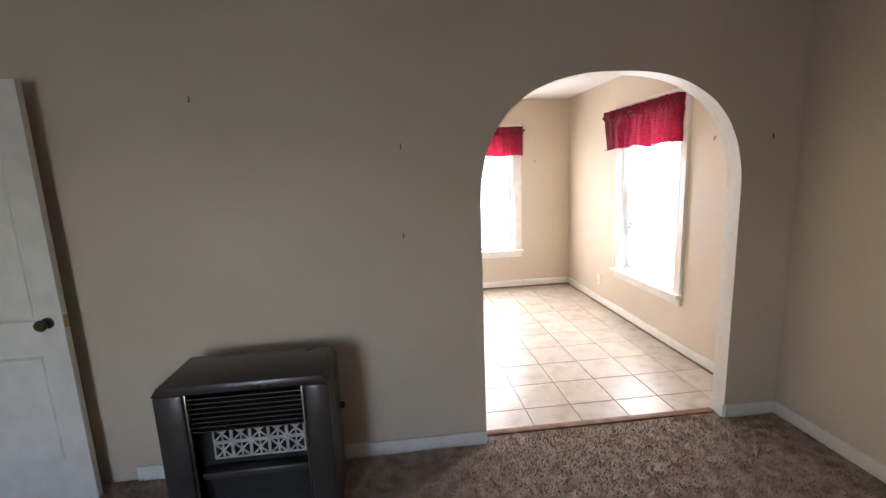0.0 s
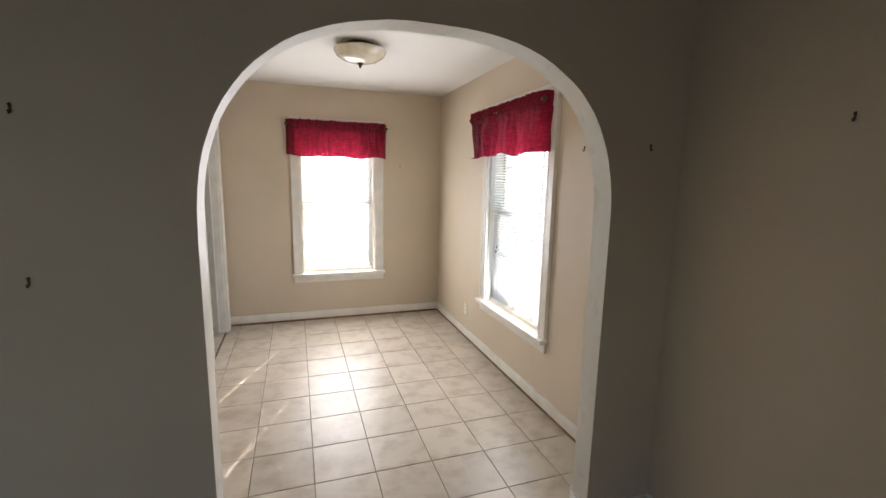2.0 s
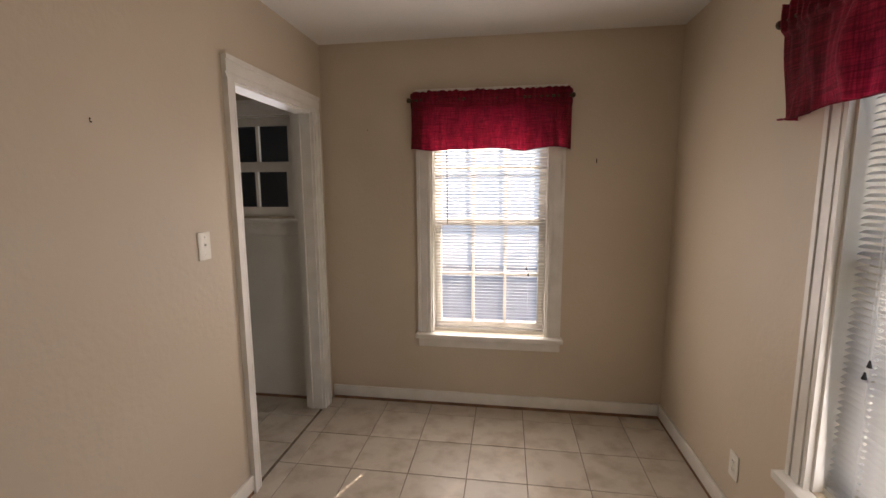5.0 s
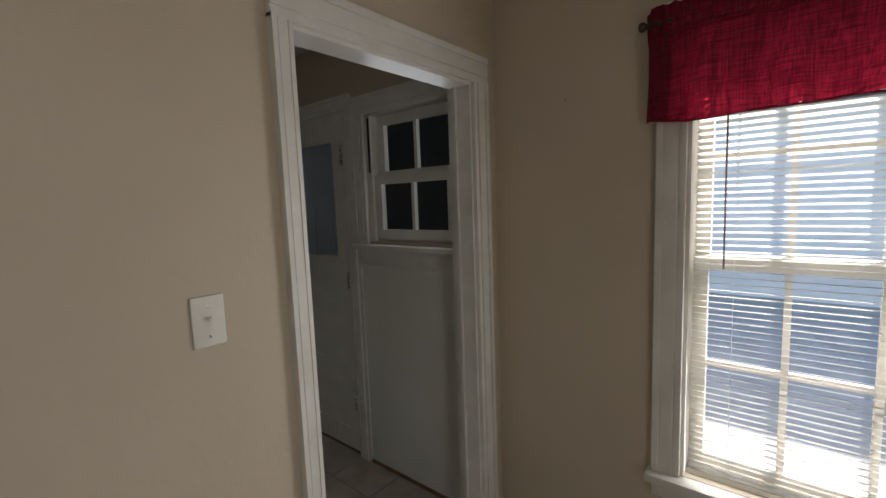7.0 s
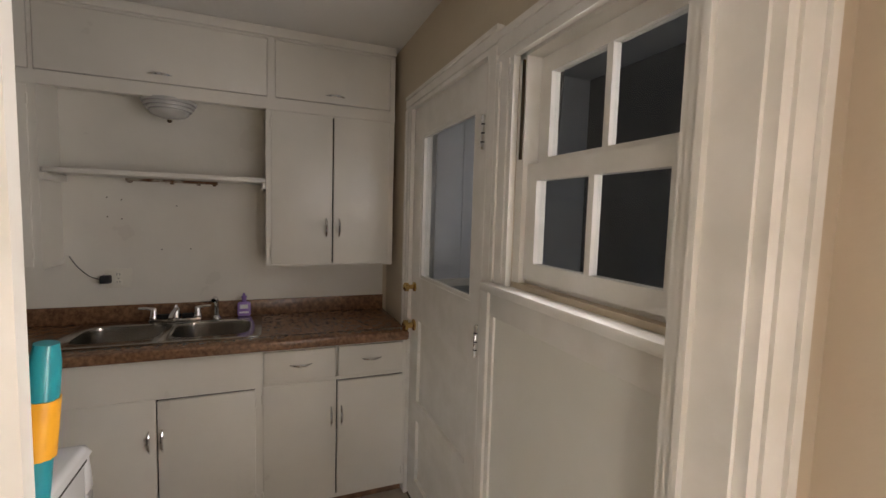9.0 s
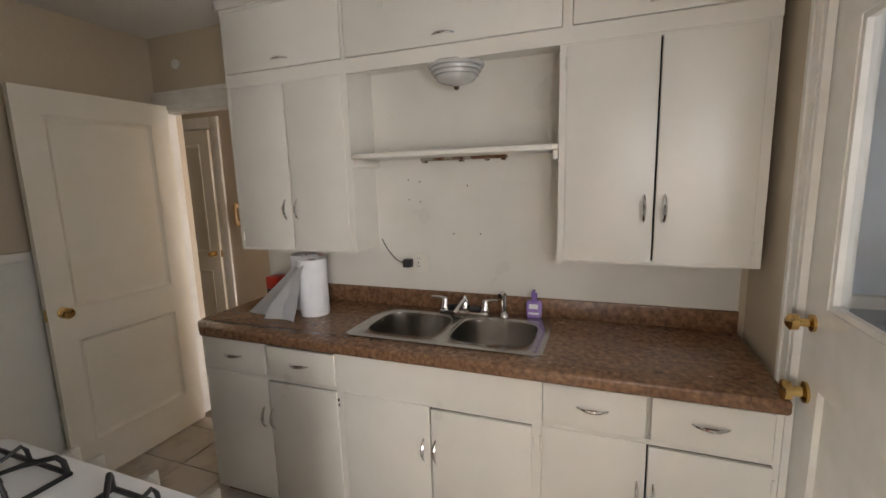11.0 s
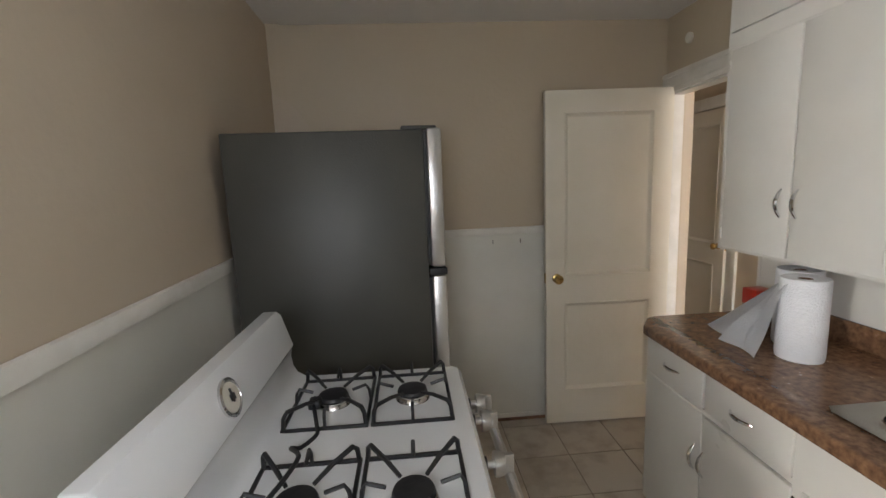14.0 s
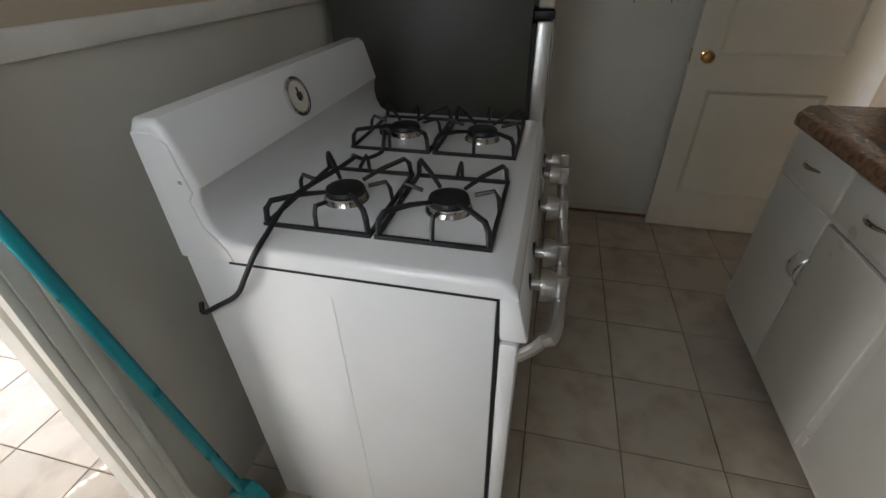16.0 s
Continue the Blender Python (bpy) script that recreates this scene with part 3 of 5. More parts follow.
def dining_window(name, axis, face, hole, meet, label):
    """A double-hung window in an outer wall whose inner face is given; the wall goes on outwards from it."""
    w = tagged(new(name), label, "window", kind="structure")
    WORLD_OF[w] = Matrix()
    u0, u1, z0, z1 = hole

    def slab(a0, a1, d0, d1, c0, c1):
        return (face + d0, face + d1, a0, a1, c0, c1) if axis == "x" else (a0, a1, face + d0, face + d1, c0, c1)
    part("window_frame", boxes(slab(u0, u0 + 0.016, 0, 0.19, z0, z1), slab(u1 - 0.016, u1, 0, 0.19, z0, z1), slab(u0 + 0.016, u1 - 0.016, 0, 0.19, z1 - 0.016, z1),
                               slab(u0 + 0.016, u1 - 0.016, 0.03, 0.24, z0, z0 + 0.02)), TRIM, w)
    part("casing_leg", casing_profile_leg(u0 - 0.085, u0 + 0.004, face, -1, axis, z0 - 0.001, z1 + 0.004), TRIM, w)
    part("casing_leg", casing_profile_leg(u1 + 0.085, u1 - 0.004, face, -1, axis, z0 - 0.001, z1 + 0.004), TRIM, w)
    part("casing_head", casing_head(u0 - 0.085, u1 + 0.085, face, -1, axis, z1 - 0.004, z1 + 0.09), TRIM, w)
    part("window_sill", boxes(slab(u0 - 0.10, u1 + 0.10, -0.062, 0.0, z0 - 0.032, z0 - 0.001), slab(u0 + 0.003, u1 - 0.003, 0.0, 0.05, z0 - 0.03, z0 - 0.001), bevel=0.004), TRIM, w)
    part("apron", boxes(slab(u0 - 0.085, u1 + 0.085, -0.018, 0.0, z0 - 0.10, z0 - 0.032), bevel=0.003), TRIM, w)
    sash(w, axis, face + 0.115, u0 + 0.016, u1 - 0.016, meet - 0.02, z1 - 0.016, 3, 2)
    sash(w, axis, face + 0.08, u0 + 0.016, u1 - 0.016, z0 + 0.02, meet + 0.025, 3, 2)
    return w


dining_window("window_1", "y", Y_N, NW, 1.28, "white double-hung window with small panes")
dining_window("window_2", "x", X_E, EW, 1.28, "white double-hung window with small panes")


def blind(name, axis, face, hole, label, lean_deg=16):
    """A mini blind with its head rail, slats, bottom rail, ladder cords, wand and pull cord."""
    u0, u1, z0, z1 = hole[0] + 0.024, hole[1] - 0.024, hole[2] + 0.025, hole[3] - 0.02
    d = face + 0.045
    mid = (u0 + u1) / 2

    def at(u, off, z):
        return (d + off, u, z) if axis == "x" else (u, d + off, z)

    def slab(a0, a1, d0, d1, c0, c1):
        return (d + d0, d + d1, a0, a1, c0, c1) if axis == "x" else (a0, a1, d + d0, d + d1, c0, c1)
    b = thing(name, at(mid, 0, z0), label, "blind", "window blinds")
    part("head_rail", boxes(slab(u0, u1, -0.014, 0.014, z1 - 0.03, z1 + 0.002), bevel=0.002), SLAT, b)
    part("bottom_rail", boxes(slab(u0, u1, -0.012, 0.012, z0 - 0.004, z0 + 0.01), bevel=0.003), SLAT, b)
    half, tilt = 0.0125, radians(lean_deg)
    holes = (u0 + 0.116, u1 - 0.103)
    cuts = [u0 - mid] + [h - mid + e for h in holes for e in (-0.005, 0.005)] + [u1 - mid]
    bm = bmesh.new()
    rows = []
    for k, (s, crown) in enumerate(((-1, 0), (-0.35, 0.0022), (0.35, 0.0022), (1, 0))):
        off, up = s * half * math.cos(tilt), -s * half * math.sin(tilt) + crown
        rows.append([bm.verts.new(Vector(at(u, off, up)) - Vector(at(0, 0, 0))) for u in cuts])
    for k, (p, q) in enumerate(zip(rows, rows[1:])):
        for i in range(len(cuts) - 1):
            if k != 1 or i % 2 == 0:  # cord holes
                bm.faces.new((p[i], p[i + 1], q[i + 1], q[i]))
    # the slat is 0.6 mm thick
    bmesh.ops.solidify(bm, geom=bm.faces[:], thickness=0.0006)
    me = mesh_of("slat", bm, SLAT, True)
    z = z0 + 0.022
    while z < z1 - 0.035:
        part("slat", me, None, b, m=Matrix.Translation(at(mid, 0, z)))
        z += 0.0215
    for u in holes:
        part("ladder_cord", tube([at(u, -0.013, z0), at(u, -0.013, z1 - 0.02)], 0.0009, 5), SLAT, b)
    part("wand", tube([at(u0 + 0.085, -0.022, z1 - 0.02), at(u0 + 0.088, -0.026, z1 - 0.75)], 0.003, 6), material("clear_grey_wand", (0.3, 0.28, 0.27), rough=0.2), b)
    for k, ln in ((0, 1.03), (0.012, 1.07)):
        c = part("pull_cord", tube([at(u1 - 0.11 + k, -0.02, z1 - 0.02), at(u1 - 0.115 + k, -0.024, z1 - ln)], 0.0011, 5), SLAT, b)
        part("tassel", lathe([(0.002, 0.0), (0.007, -0.022), (0.0, -0.024)], at(u1 - 0.115 + k, -0.024, z1 - ln), steps=8), RUBBER, c)
    return b


blind("window_blind", "y", Y_N, NW, "white slatted blind in the dining room back window")
blind("window_blind", "x", X_E, EW, "white slatted blind in the long side window", -24)


def valance(name, axis, face, out, u0, u1, z0, z1, seed, label):
    """A gathered cloth valance on a rod, with ends turned back to the wall and a ruffled top."""
    def at(u, off, z):
        return (face + out * off, u, z) if axis == "x" else (u, face + out * off, z)
    v = thing(name, at((u0 + u1) / 2, 0.06, z0), label, "valance", "red window valances")
    bm = bmesh.new()
    nu, nz = 150, 22
    grid = []
    for i in range(nu + 1):
        f = i / nu
        col = []
        for j in range(nz + 1):
            g = j / nz
            edge = min(f, 1 - f) * (u1 - u0)
            back = max(0.0, 1 - edge / 0.03)
            amp = 0.008 + 0.026 * (1 - g) ** 0.7 if g < 0.83 else 0.009
            fold = noise.noise((f * 11 + seed + 0.5 * g, g * 1.1, seed)) * 1.9 + 0.6 * noise.noise((f * 30 + seed, g * 1.2, 4.0 + seed))
            ruff = 0.007 * math.sin(f * 190 + seed) * (1 if g > 0.78 else max(0.0, (g - 0.35)) * 0.9)
            off = 0.088 + amp * fold + ruff - back * 0.075
            bottom = z0 + 0.022 * noise.noise((f * 5, seed, 2.0))
            top = z1 + 0.007 * noise.noise((f * 26, seed, 9.0)) + 0.003 * math.sin(f * 150)
            u = u0 + (u1 - u0) * f + 0.004 * noise.noise((f * 14, g * 2, seed + 7))
            if g > 0.74:
                off += 0.013
            col.append(bm.verts.new(at(u, off, bottom + (top - bottom) * g)))
        grid.append(col)
    for a, b in zip(grid, grid[1:]):
        for j in range(nz):
            bm.faces.new((a[j], b[j], b[j + 1], a[j + 1]))
    cloth = part("cloth", bm, RED, v)
    hem = tube([at(u0 + (u1 - u0) * k / 60, 0.088, z0 + 0.012 + 0.022 * noise.noise((k / 60 * 5, seed, 2.0)) - 0.010) for k in range(2, 59)], 0.0035, 5)
    part("hem", hem, RED, cloth)
    rod = part("rod", tube([at(u0 + 0.012, 0.088, z0 + (z1 - z0) * 0.86), at(u1 - 0.012, 0.088, z0 + (z1 - z0) * 0.86)], 0.008, 10), BRONZE, v)
    for u in (u0 + 0.004, u1 - 0.004):
        part("finial", lathe([(0.003, -0.014), (0.014, -0.008), (0.016, 0.0), (0.012, 0.009), (0.002, 0.014)], at(u, 0.088, z0 + (z1 - z0) * 0.86), axis="x" if axis == "y" else "y", steps=14), BRONZE, rod)
    for u in (u0 + 0.02, u1 - 0.02):
        part("bracket", tube([at(u, 0.0, z0 + (z1 - z0) * 0.86), at(u, 0.088, z0 + (z1 - z0) * 0.86)], 0.005, 6), BRONZE, rod)


valance("window_valance", "y", Y_N, -1, 0.615, 1.625, 1.75, 2.10, 1.3, "dark red gathered cloth valance over the back window")
valance("window_valance", "x", X_E, -1, 3.30, 4.50, 1.735, 2.105, 5.9, "dark red gathered cloth valance over the side window")

# ---- dining ceiling light ----
lamp = thing("ceiling_light", (1.14, 4.02, Z_C), "flush ceiling light with a marbled cream glass bowl and bronze finial", "lamp")
part("canopy", lathe([(0.10, 0.0), (0.10, -0.015), (0.085, -0.035), (0.03, -0.04)], (1.14, 4.02, Z_C)), BRONZE, lamp)
part("shade", lathe([(0.175, -0.035), (0.178, -0.045), (0.16, -0.075), (0.12, -0.10), (0.06, -0.118), (0.01, -0.122)], (1.14, 4.02, Z_C), steps=40), MILK, lamp, "cream marbled glass bowl")
part("finial", lathe([(0.02, -0.12), (0.022, -0.128), (0.012, -0.134), (0.009, -0.145), (0.002, -0.155)], (1.14, 4.02, Z_C), steps=14), BRONZE, lamp)


# ---- switches, outlets, hooks ----
def wall_plate(name, axis, face, out, u, z, w, h, kind, label, category):
    t = thing(name, ((face, u, z) if axis == "x" else (u, face, z)), label, category)

    def slab(a, b, d0, d1, c, d):
        p, q = sorted((face + out * d0, face + out * d1))
        return (p, q, a, b, c, d) if axis == "x" else (a, b, p, q, c, d)
    plate = part("plate", boxes(slab(u - w / 2, u + w / 2, 0, 0.006, z - h / 2, z + h / 2), bevel=0.0025), PLATE, t)
    if kind == "switch":
        part("slot", boxes(slab(u - 0.006, u + 0.006, 0.0055, 0.0068, z - 0.013, z + 0.013)), TRIM, plate)
        part("toggle", boxes(slab(u - 0.004, u + 0.004, 0.006, 0.017, z + 0.001, z + 0.010), bevel=0.0015), PLATE, t)
    else:
        for dz in (-0.02, 0.02):
            f = part("socket", boxes(slab(u - 0.016, u + 0.016, 0.005, 0.0075, z + dz - 0.014, z + dz + 0.014), bevel=0.001), PLATE, plate)
            for du in (-0.006, 0.006):
                part("slot", boxes(slab(u + du - 0.0012, u + du + 0.0012, 0.0072, 0.0079, z + dz - 0.003, z + dz + 0.007)), RUBBER, f)
    for dz in ((-0.036, 0.036) if kind == "switch" else (0.0,)):
        part("screw", boxes(slab(u - 0.003, u + 0.003, 0.0055, 0.0072, z + dz - 0.003, z + dz + 0.003), bevel=0.001), CHROME, plate)
    return t


wall_plate("light_switch", "x", X_P1, 1, 4.375, 1.272, 0.072, 0.116, "switch", "ivory toggle light switch beside the kitchen doorway", "switch")
wall_plate("light_switch", "x", X_P0, -1, 4.46, 1.446, 0.072, 0.116, "switch", "ivory toggle light switch above the chair rail", "switch")
wall_plate("wall_outlet", "x", X_E, -1, 4.69, 0.285, 0.072, 0.116, "outlet", "ivory outlet low on the dining room wall", "outlet")
wall_plate("wall_outlet", "x", X_E, -1, 1.474, 0.268, 0.072, 0.116, "outlet", "ivory outlet low on the front room wall", "outlet")


def wall_hook(axis, face, out, u, z, k=1.0):
    def at(d, du, dz):
        d, dz = d * k, dz * k
        return (face + out * d, u + du, z + dz) if axis == "x" else (u + du, face + out * d, z + dz)
    bm = tube([at(0.0, 0, 0.012), at(0.003, 0, 0.008), at(0.003, 0, -0.010), at(0.010, 0, -0.014), at(0.012, 0, -0.006)], 0.0028 * k, 6)
    tube([at(0.0, 0, 0.006), at(0.007, 0, 0.009)], 0.0035 * k, 6, bm)
    single("picture_hook", bm, BRONZE, "small dark picture hook in the painted wall", "hook", "picture hooks")


for u, z in ((-0.981, 1.963), (-0.006, 1.255), (0.005, 1.713), (2.076, 1.698)):
    wall_hook("y", Y_A, -1, u, z)
wall_hook("y", Y_N, -1, 1.785, 1.67)
wall_hook("y", Y_N, -1, 0.32, 1.89, 0.4)
for u, z in ((3.93, 1.711), (3.49, 1.743)):
    wall_hook("x", X_P1, 1, u, z, 0.55)
for u, z in ((2.987, 1.737), (1.726, 1.761)):
    wall_hook("x", X_E, -1, u, z)
for u in (-1.25, -1.42):
    wall_hook("y", Y_S + 0.008, 1, u, 1.18, 0.8)
structure("wall_stain", lathe([(0.045, 0.0), (0.035, -0.0008), (0.0, -0.001)], (X_E, 1.363, 0.69), axis="x", steps=20), STAIN, "yellowish greasy smudge on the wall", "stain")

# ---- gas heater in the front room ----
hx0, hx1, hy0, hy1, hz = -1.108, -0.373, 1.85, 2.18, 0.735
heater = thing("gas_heater", ((hx0 + hx1) / 2, 2.05, 0), "dark brown enamelled gas room heater with open louvred front", "heater")
part("top", prism([(hx0, hz - 0.045), (hx0 + 0.03, hz), (hx1 - 0.03, hz), (hx1, hz - 0.045)], "y", hy0, hy1, bevel=0.008), HEATER, heater)
for a, b in ((hx0 + 0.004, hx0 + 0.125), (hx1 - 0.11, hx1 - 0.004)):
    part("front_post", boxes((a, b, hy0 + 0.006, hy0 + 0.05, 0.03, hz - 0.046), bevel=0.012), HEATER, heater)
for a in (hx0 + 0.006, hx1 - 0.022):
    part("side_panel", boxes((a, a + 0.016, hy0 + 0.045, hy1 - 0.01, 0.03, hz - 0.046), bevel=0.004), HEATER, heater)
part("back_panel", boxes((hx0 + 0.022, hx1 - 0.022, hy1 - 0.03, hy1 - 0.01, 0.03, hz - 0.046)), HEATER, heater)
part("base", boxes((hx0 + 0.01, hx1 - 0.01, hy0 + 0.01, hy1 - 0.01, 0.0, 0.06), bevel=0.005), HEATER, heater)
part("firebox", boxes((hx0 + 0.125, hx1 - 0.11, hy0 + 0.10, hy0 + 0.115, 0.06, hz - 0.05)), DARK, heater)
for k in range(8):
    z = 0.665 - k * 0.022
    part("louvre", boxes((hx0 + 0.14, hx1 - 0.115, hy0 + 0.012, hy0 + 0.055, z, z + 0.004)), STEEL, heater, "thin steel louvre")
for x in (hx0 + 0.133, hx1 - 0.118):
    part("guard_rod", boxes((x - 0.005, x + 0.005, hy0 + 0.01, hy0 + 0.02, 0.06, 0.69), bevel=0.002), STEEL, heater)
for c in range(5):
    x = hx0 + 0.20 + c * 0.080
    bm = bmesh.new()
    for z0 in (0.345, 0.425):
        w, h = 0.074, 0.072
        for p, q in (((0, 0), (w, 0)), ((0, h), (w, h)), ((0, 0), (0, h)), ((w, 0), (w, h)), ((0, 0), (w, h)), ((w, 0), (0, h)), ((w / 2, 0), (w / 2, h))):
            tube([(x + p[0], hy0 + 0.07, z0 + p[1]), (x + q[0], hy0 + 0.07, z0 + q[1])], 0.0045, 5, bm)
    part("radiant", bm, CERAM, heater, "pale ceramic lattice radiant")
part("burner_tray", boxes((hx0 + 0.15, hx1 - 0.13, hy0 + 0.03, hy0 + 0.09, 0.27, 0.30), bevel=0.006), HEATER, heater)
part("valve_knob", lathe([(0.016, 0), (0.016, 0.022), (0.0, 0.024)], (hx1, 2.1, 0.45), axis="x", steps=14), RUBBER, heater)


# ---- panelled doors ----
def knob_set(parent, m, x, z, mat, thick=0.035, both=True):
    for s in ((1, -1) if both else (-1,)):
        base = thick / 2 * s
        k = part("knob", lathe([(0.027, base), (0.027, base + 0.006 * s), (0.011, base + 0.012 * s), (0.011, base + 0.03 * s), (0.024, base + 0.036 * s), (0.028, base + 0.047 * s),
                               (0.022, base + 0.057 * s), (0.004, base + 0.06 * s)], (x, 0, z), axis="y", steps=20), mat, parent, m=m)


def panel_door(name, m, w, h, label, mat, panels, knob_x, knob_mat, category="door", both=True):
    """A door in its own plane: x from 0 to w, thickness about y = 0. panels: (z0, z1) sunk fields."""
    d = thing(name, None, label, category, m=m)
    s = 0.115
    bm = bmesh.new()
    box(bm, 0, s, -0.0175, 0.0175, 0, h)
    box(bm, w - s, w, -0.0175, 0.0175, 0, h)
    cuts = sorted(panels)
    z = 0.0
    for p0, p1 in cuts + [(h, h)]:
        box(bm, s, w - s, -0.0175, 0.0175, z, p0)
        z = p1
    bmesh.ops.remove_doubles(bm, verts=bm.verts, dist=1e-5)
    part("frame", bm, mat, d, m=m, smooth=False)
    for p0, p1 in cuts:
        f = part("panel", boxes((s - 0.003, w - s + 0.003, -0.005, 0.005, p0 - 0.003, p1 + 0.003)), mat, d, m=m)
        bm = bmesh.new()
        for s1 in (-1, 1):  # sloped mouldings from the frame down to the field, with a small raised lip
            rings = [[bm.verts.new((x, s1 * d, z)) for x, z in ((s + o, p0 + o), (w - s - o, p0 + o), (w - s - o, p1 - o), (s + o, p1 - o))]
                     for o, d in ((-0.004, 0.0176), (-0.002, 0.0205), (0.003, 0.0205), (0.008, 0.013), (0.022, 0.0052))]
            for r, q in zip(rings, rings[1:]):
                for i in range(4):
                    bm.faces.new((r[i], r[(i + 1) % 4], q[(i + 1) % 4], q[i]))
        bmesh.ops.recalc_face_normals(bm, faces=bm.faces)
        part("moulding", bm, mat, f, m=m)
    knob_set(d, m, knob_x, 0.94, knob_mat, both=both)
    ex = w if knob_x > w / 2 else 0.0
    part("latch", boxes((ex - 0.002, ex + 0.0015, -0.012, 0.012, 0.91, 0.97)), BRASS, d, m=m)
    return d


panel_door("kitchen_door", pose(-2.305, 2.505, 0.012, 0, 0, -1.0), 0.755, 2.025, "cream two-panel wooden door standing open against the wainscot", DOORP,
           [(0.22, 0.78), (0.95, 1.90)], 0.69, BRASS, both=True)
panel_door("front_room_door", pose(-2.385, 2.215, 0.012, 0, 0, 0.0), 0.755, 2.03, "white panelled door standing open against the beige wall", TRIM,
           [(0.22, 0.78), (0.95, 1.90)], 0.69, BRONZE)
hd = panel_door("hall_door", pose(-3.228, 1.05, 0.012, 0, 0, 90), 0.75, 2.02, "closed cream two-panel hall door", DOORP, [(0.22, 0.78), (0.95, 1.90)], 0.69, BRASS, both=False)
part("casing", boxes((-3.25, -3.228, 0.94, 1.045, 0, 2.14), (-3.25, -3.228, 1.805, 1.90, 0, 2.14), (-3.25, -3.228, 1.045, 1.805, 2.045, 2.14), bevel=0.003), TRIM, hd)
phone = thing("wall_phone", (-3.25, 2.035, 1.30), "tan wall phone with a handset on the hall wall", "phone")
part("base", boxes((-3.25, -3.222, 2.0, 2.075, 1.195, 1.41), bevel=0.008), PHONE, phone)
part("handset", tube(curve_points([(-3.205, 2.05, 1.215), (-3.19, 2.05, 1.24), (-3.185, 2.05, 1.305), (-3.19, 2.05, 1.37), (-3.205, 2.05, 1.395)], 4), [0.021] * 5 + [0.014] * 7 + [0.021] * 5, 10), PHONE, phone)
part("cradle", boxes((-3.222, -3.2, 2.035, 2.065, 1.36, 1.38), (-3.222, -3.2, 2.035, 2.065, 1.225, 1.245), bevel=0.002), PHONE, phone)


# ---- back door and kitchen window ----
bd = tagged(new("door_3"), "white back door with a large glass light and brass locks", "door", kind="structure")
WORLD_OF[bd] = Matrix()
dx0, dx1, dy0, dy1, dz = -1.797, -0.988, 5.562, 5.600, 2.05
gx0, gx1, gz0, gz1 = -1.675, -1.085, 1.20, 1.905
leaf = part("leaf", boxes((dx0, gx0, dy0, dy1, 0.012, dz), (gx1, dx1, dy0, dy1, 0.012, dz), (gx0, gx1, dy0, dy1, gz1, dz),
                          (gx0, gx1, dy0, dy1, 0.98, gz0), (gx0, gx1, dy0, dy1, 0.46, 0.56), (gx0, gx1, dy0, dy1, 0.012, 0.14), (gx0, gx1, dy0 + 0.016, dy1 - 0.008, 0.14, 0.98)), TRIM, bd)
g = part("pane", boxes((gx0 - 0.002, gx1 + 0.002, 5.582, 5.586, gz0 - 0.002, gz1 + 0.002)), PANE, bd)
g.visible_shadow = False
part("glazing_bead", boxes((gx0, gx0 + 0.016, dy0 + 0.004, 5.581, gz0, gz1), (gx1 - 0.016, gx1, dy0 + 0.004, 5.581, gz0, gz1),
                           (gx0 + 0.016, gx1 - 0.016, dy0 + 0.004, 5.581, gz0, gz0 + 0.016), (gx0 + 0.016, gx1 - 0.016, dy0 + 0.004, 5.581, gz1 - 0.016, gz1)), TRIM, leaf)
for z in (1.80, 1.075, 0.33):
    h = part("hinge", boxes((-0.996, -0.965, 5.545, 5.563, z - 0.05, z + 0.05), bevel=0.003), PLATE, bd, "painted butt hinge")
    part("pin", lathe([(0.008, -0.055), (0.008, 0.055), (0.003, 0.062)], (-0.986, 5.543, z), steps=10), CHROME, h)
    for k in (-0.03, 0.0, 0.03):
        part("knuckle_gap", lathe([(0.0086, k - 0.002), (0.0086, k + 0.002)], (-0.986, 5.543, z), steps=10), IRON, h)
for z, r in ((0.945, 0.030), (1.145, 0.024)):
    part("knob" if r > 0.025 else "deadbolt", lathe([(r, 5.562), (r, 5.555), (r * 0.5, 5.55), (r * 0.45, 5.53), (r * 0.9, 5.525), (r * 0.95, 5.508), (r * 0.5, 5.50), (0.002, 5.499)], (-1.738, 0, z), axis="y", steps=20), BRASS, bd)
part("casing_leg", casing_profile_leg(-1.885, -1.79, Y_NK, -1, "y", 0, 2.055), TRIM, bd)
part("casing_leg", casing_profile_leg(-0.895, -0.968, Y_NK, -1, "y", 0, 2.055), TRIM, bd)
part("casing_head", casing_head(-1.885, -0.895, Y_NK, -1, "y", 2.048, 2.125), TRIM, bd)
part("jamb", boxes((-1.80, -1.7975, 5.556, 5.66, 0, 2.055), (-0.9875, -0.985, 5.565, 5.66, 0, 2.055), (-1.80, -0.985, 5.60, 5.66, 2.051, 2.0545)), TRIM, bd)

kw = tagged(new("window_3"), "small white kitchen window with four panes above a sill", "window", kind="structure")
WORLD_OF[kw] = Matrix()
part("window_frame", boxes((KW[0], KW[0] + 0.04, Y_NK + 0.005, 5.65, KW[2], KW[3]), (KW[1] - 0.015, KW[1], Y_NK + 0.005, 5.65, KW[2], KW[3]), (KW[0], KW[1], Y_NK + 0.005, 5.65, KW[3] - 0.015, KW[3]), (KW[0] + 0.04, KW[1] - 0.015, Y_NK + 0.03, 5.65, KW[2], KW[2] + 0.012)), TRIM, kw)
sash(kw, "y", Y_NK + 0.055, KW[0] + 0.042, KW[1] - 0.016, 1.645, 1.988, 2, 1, rail=0.05)
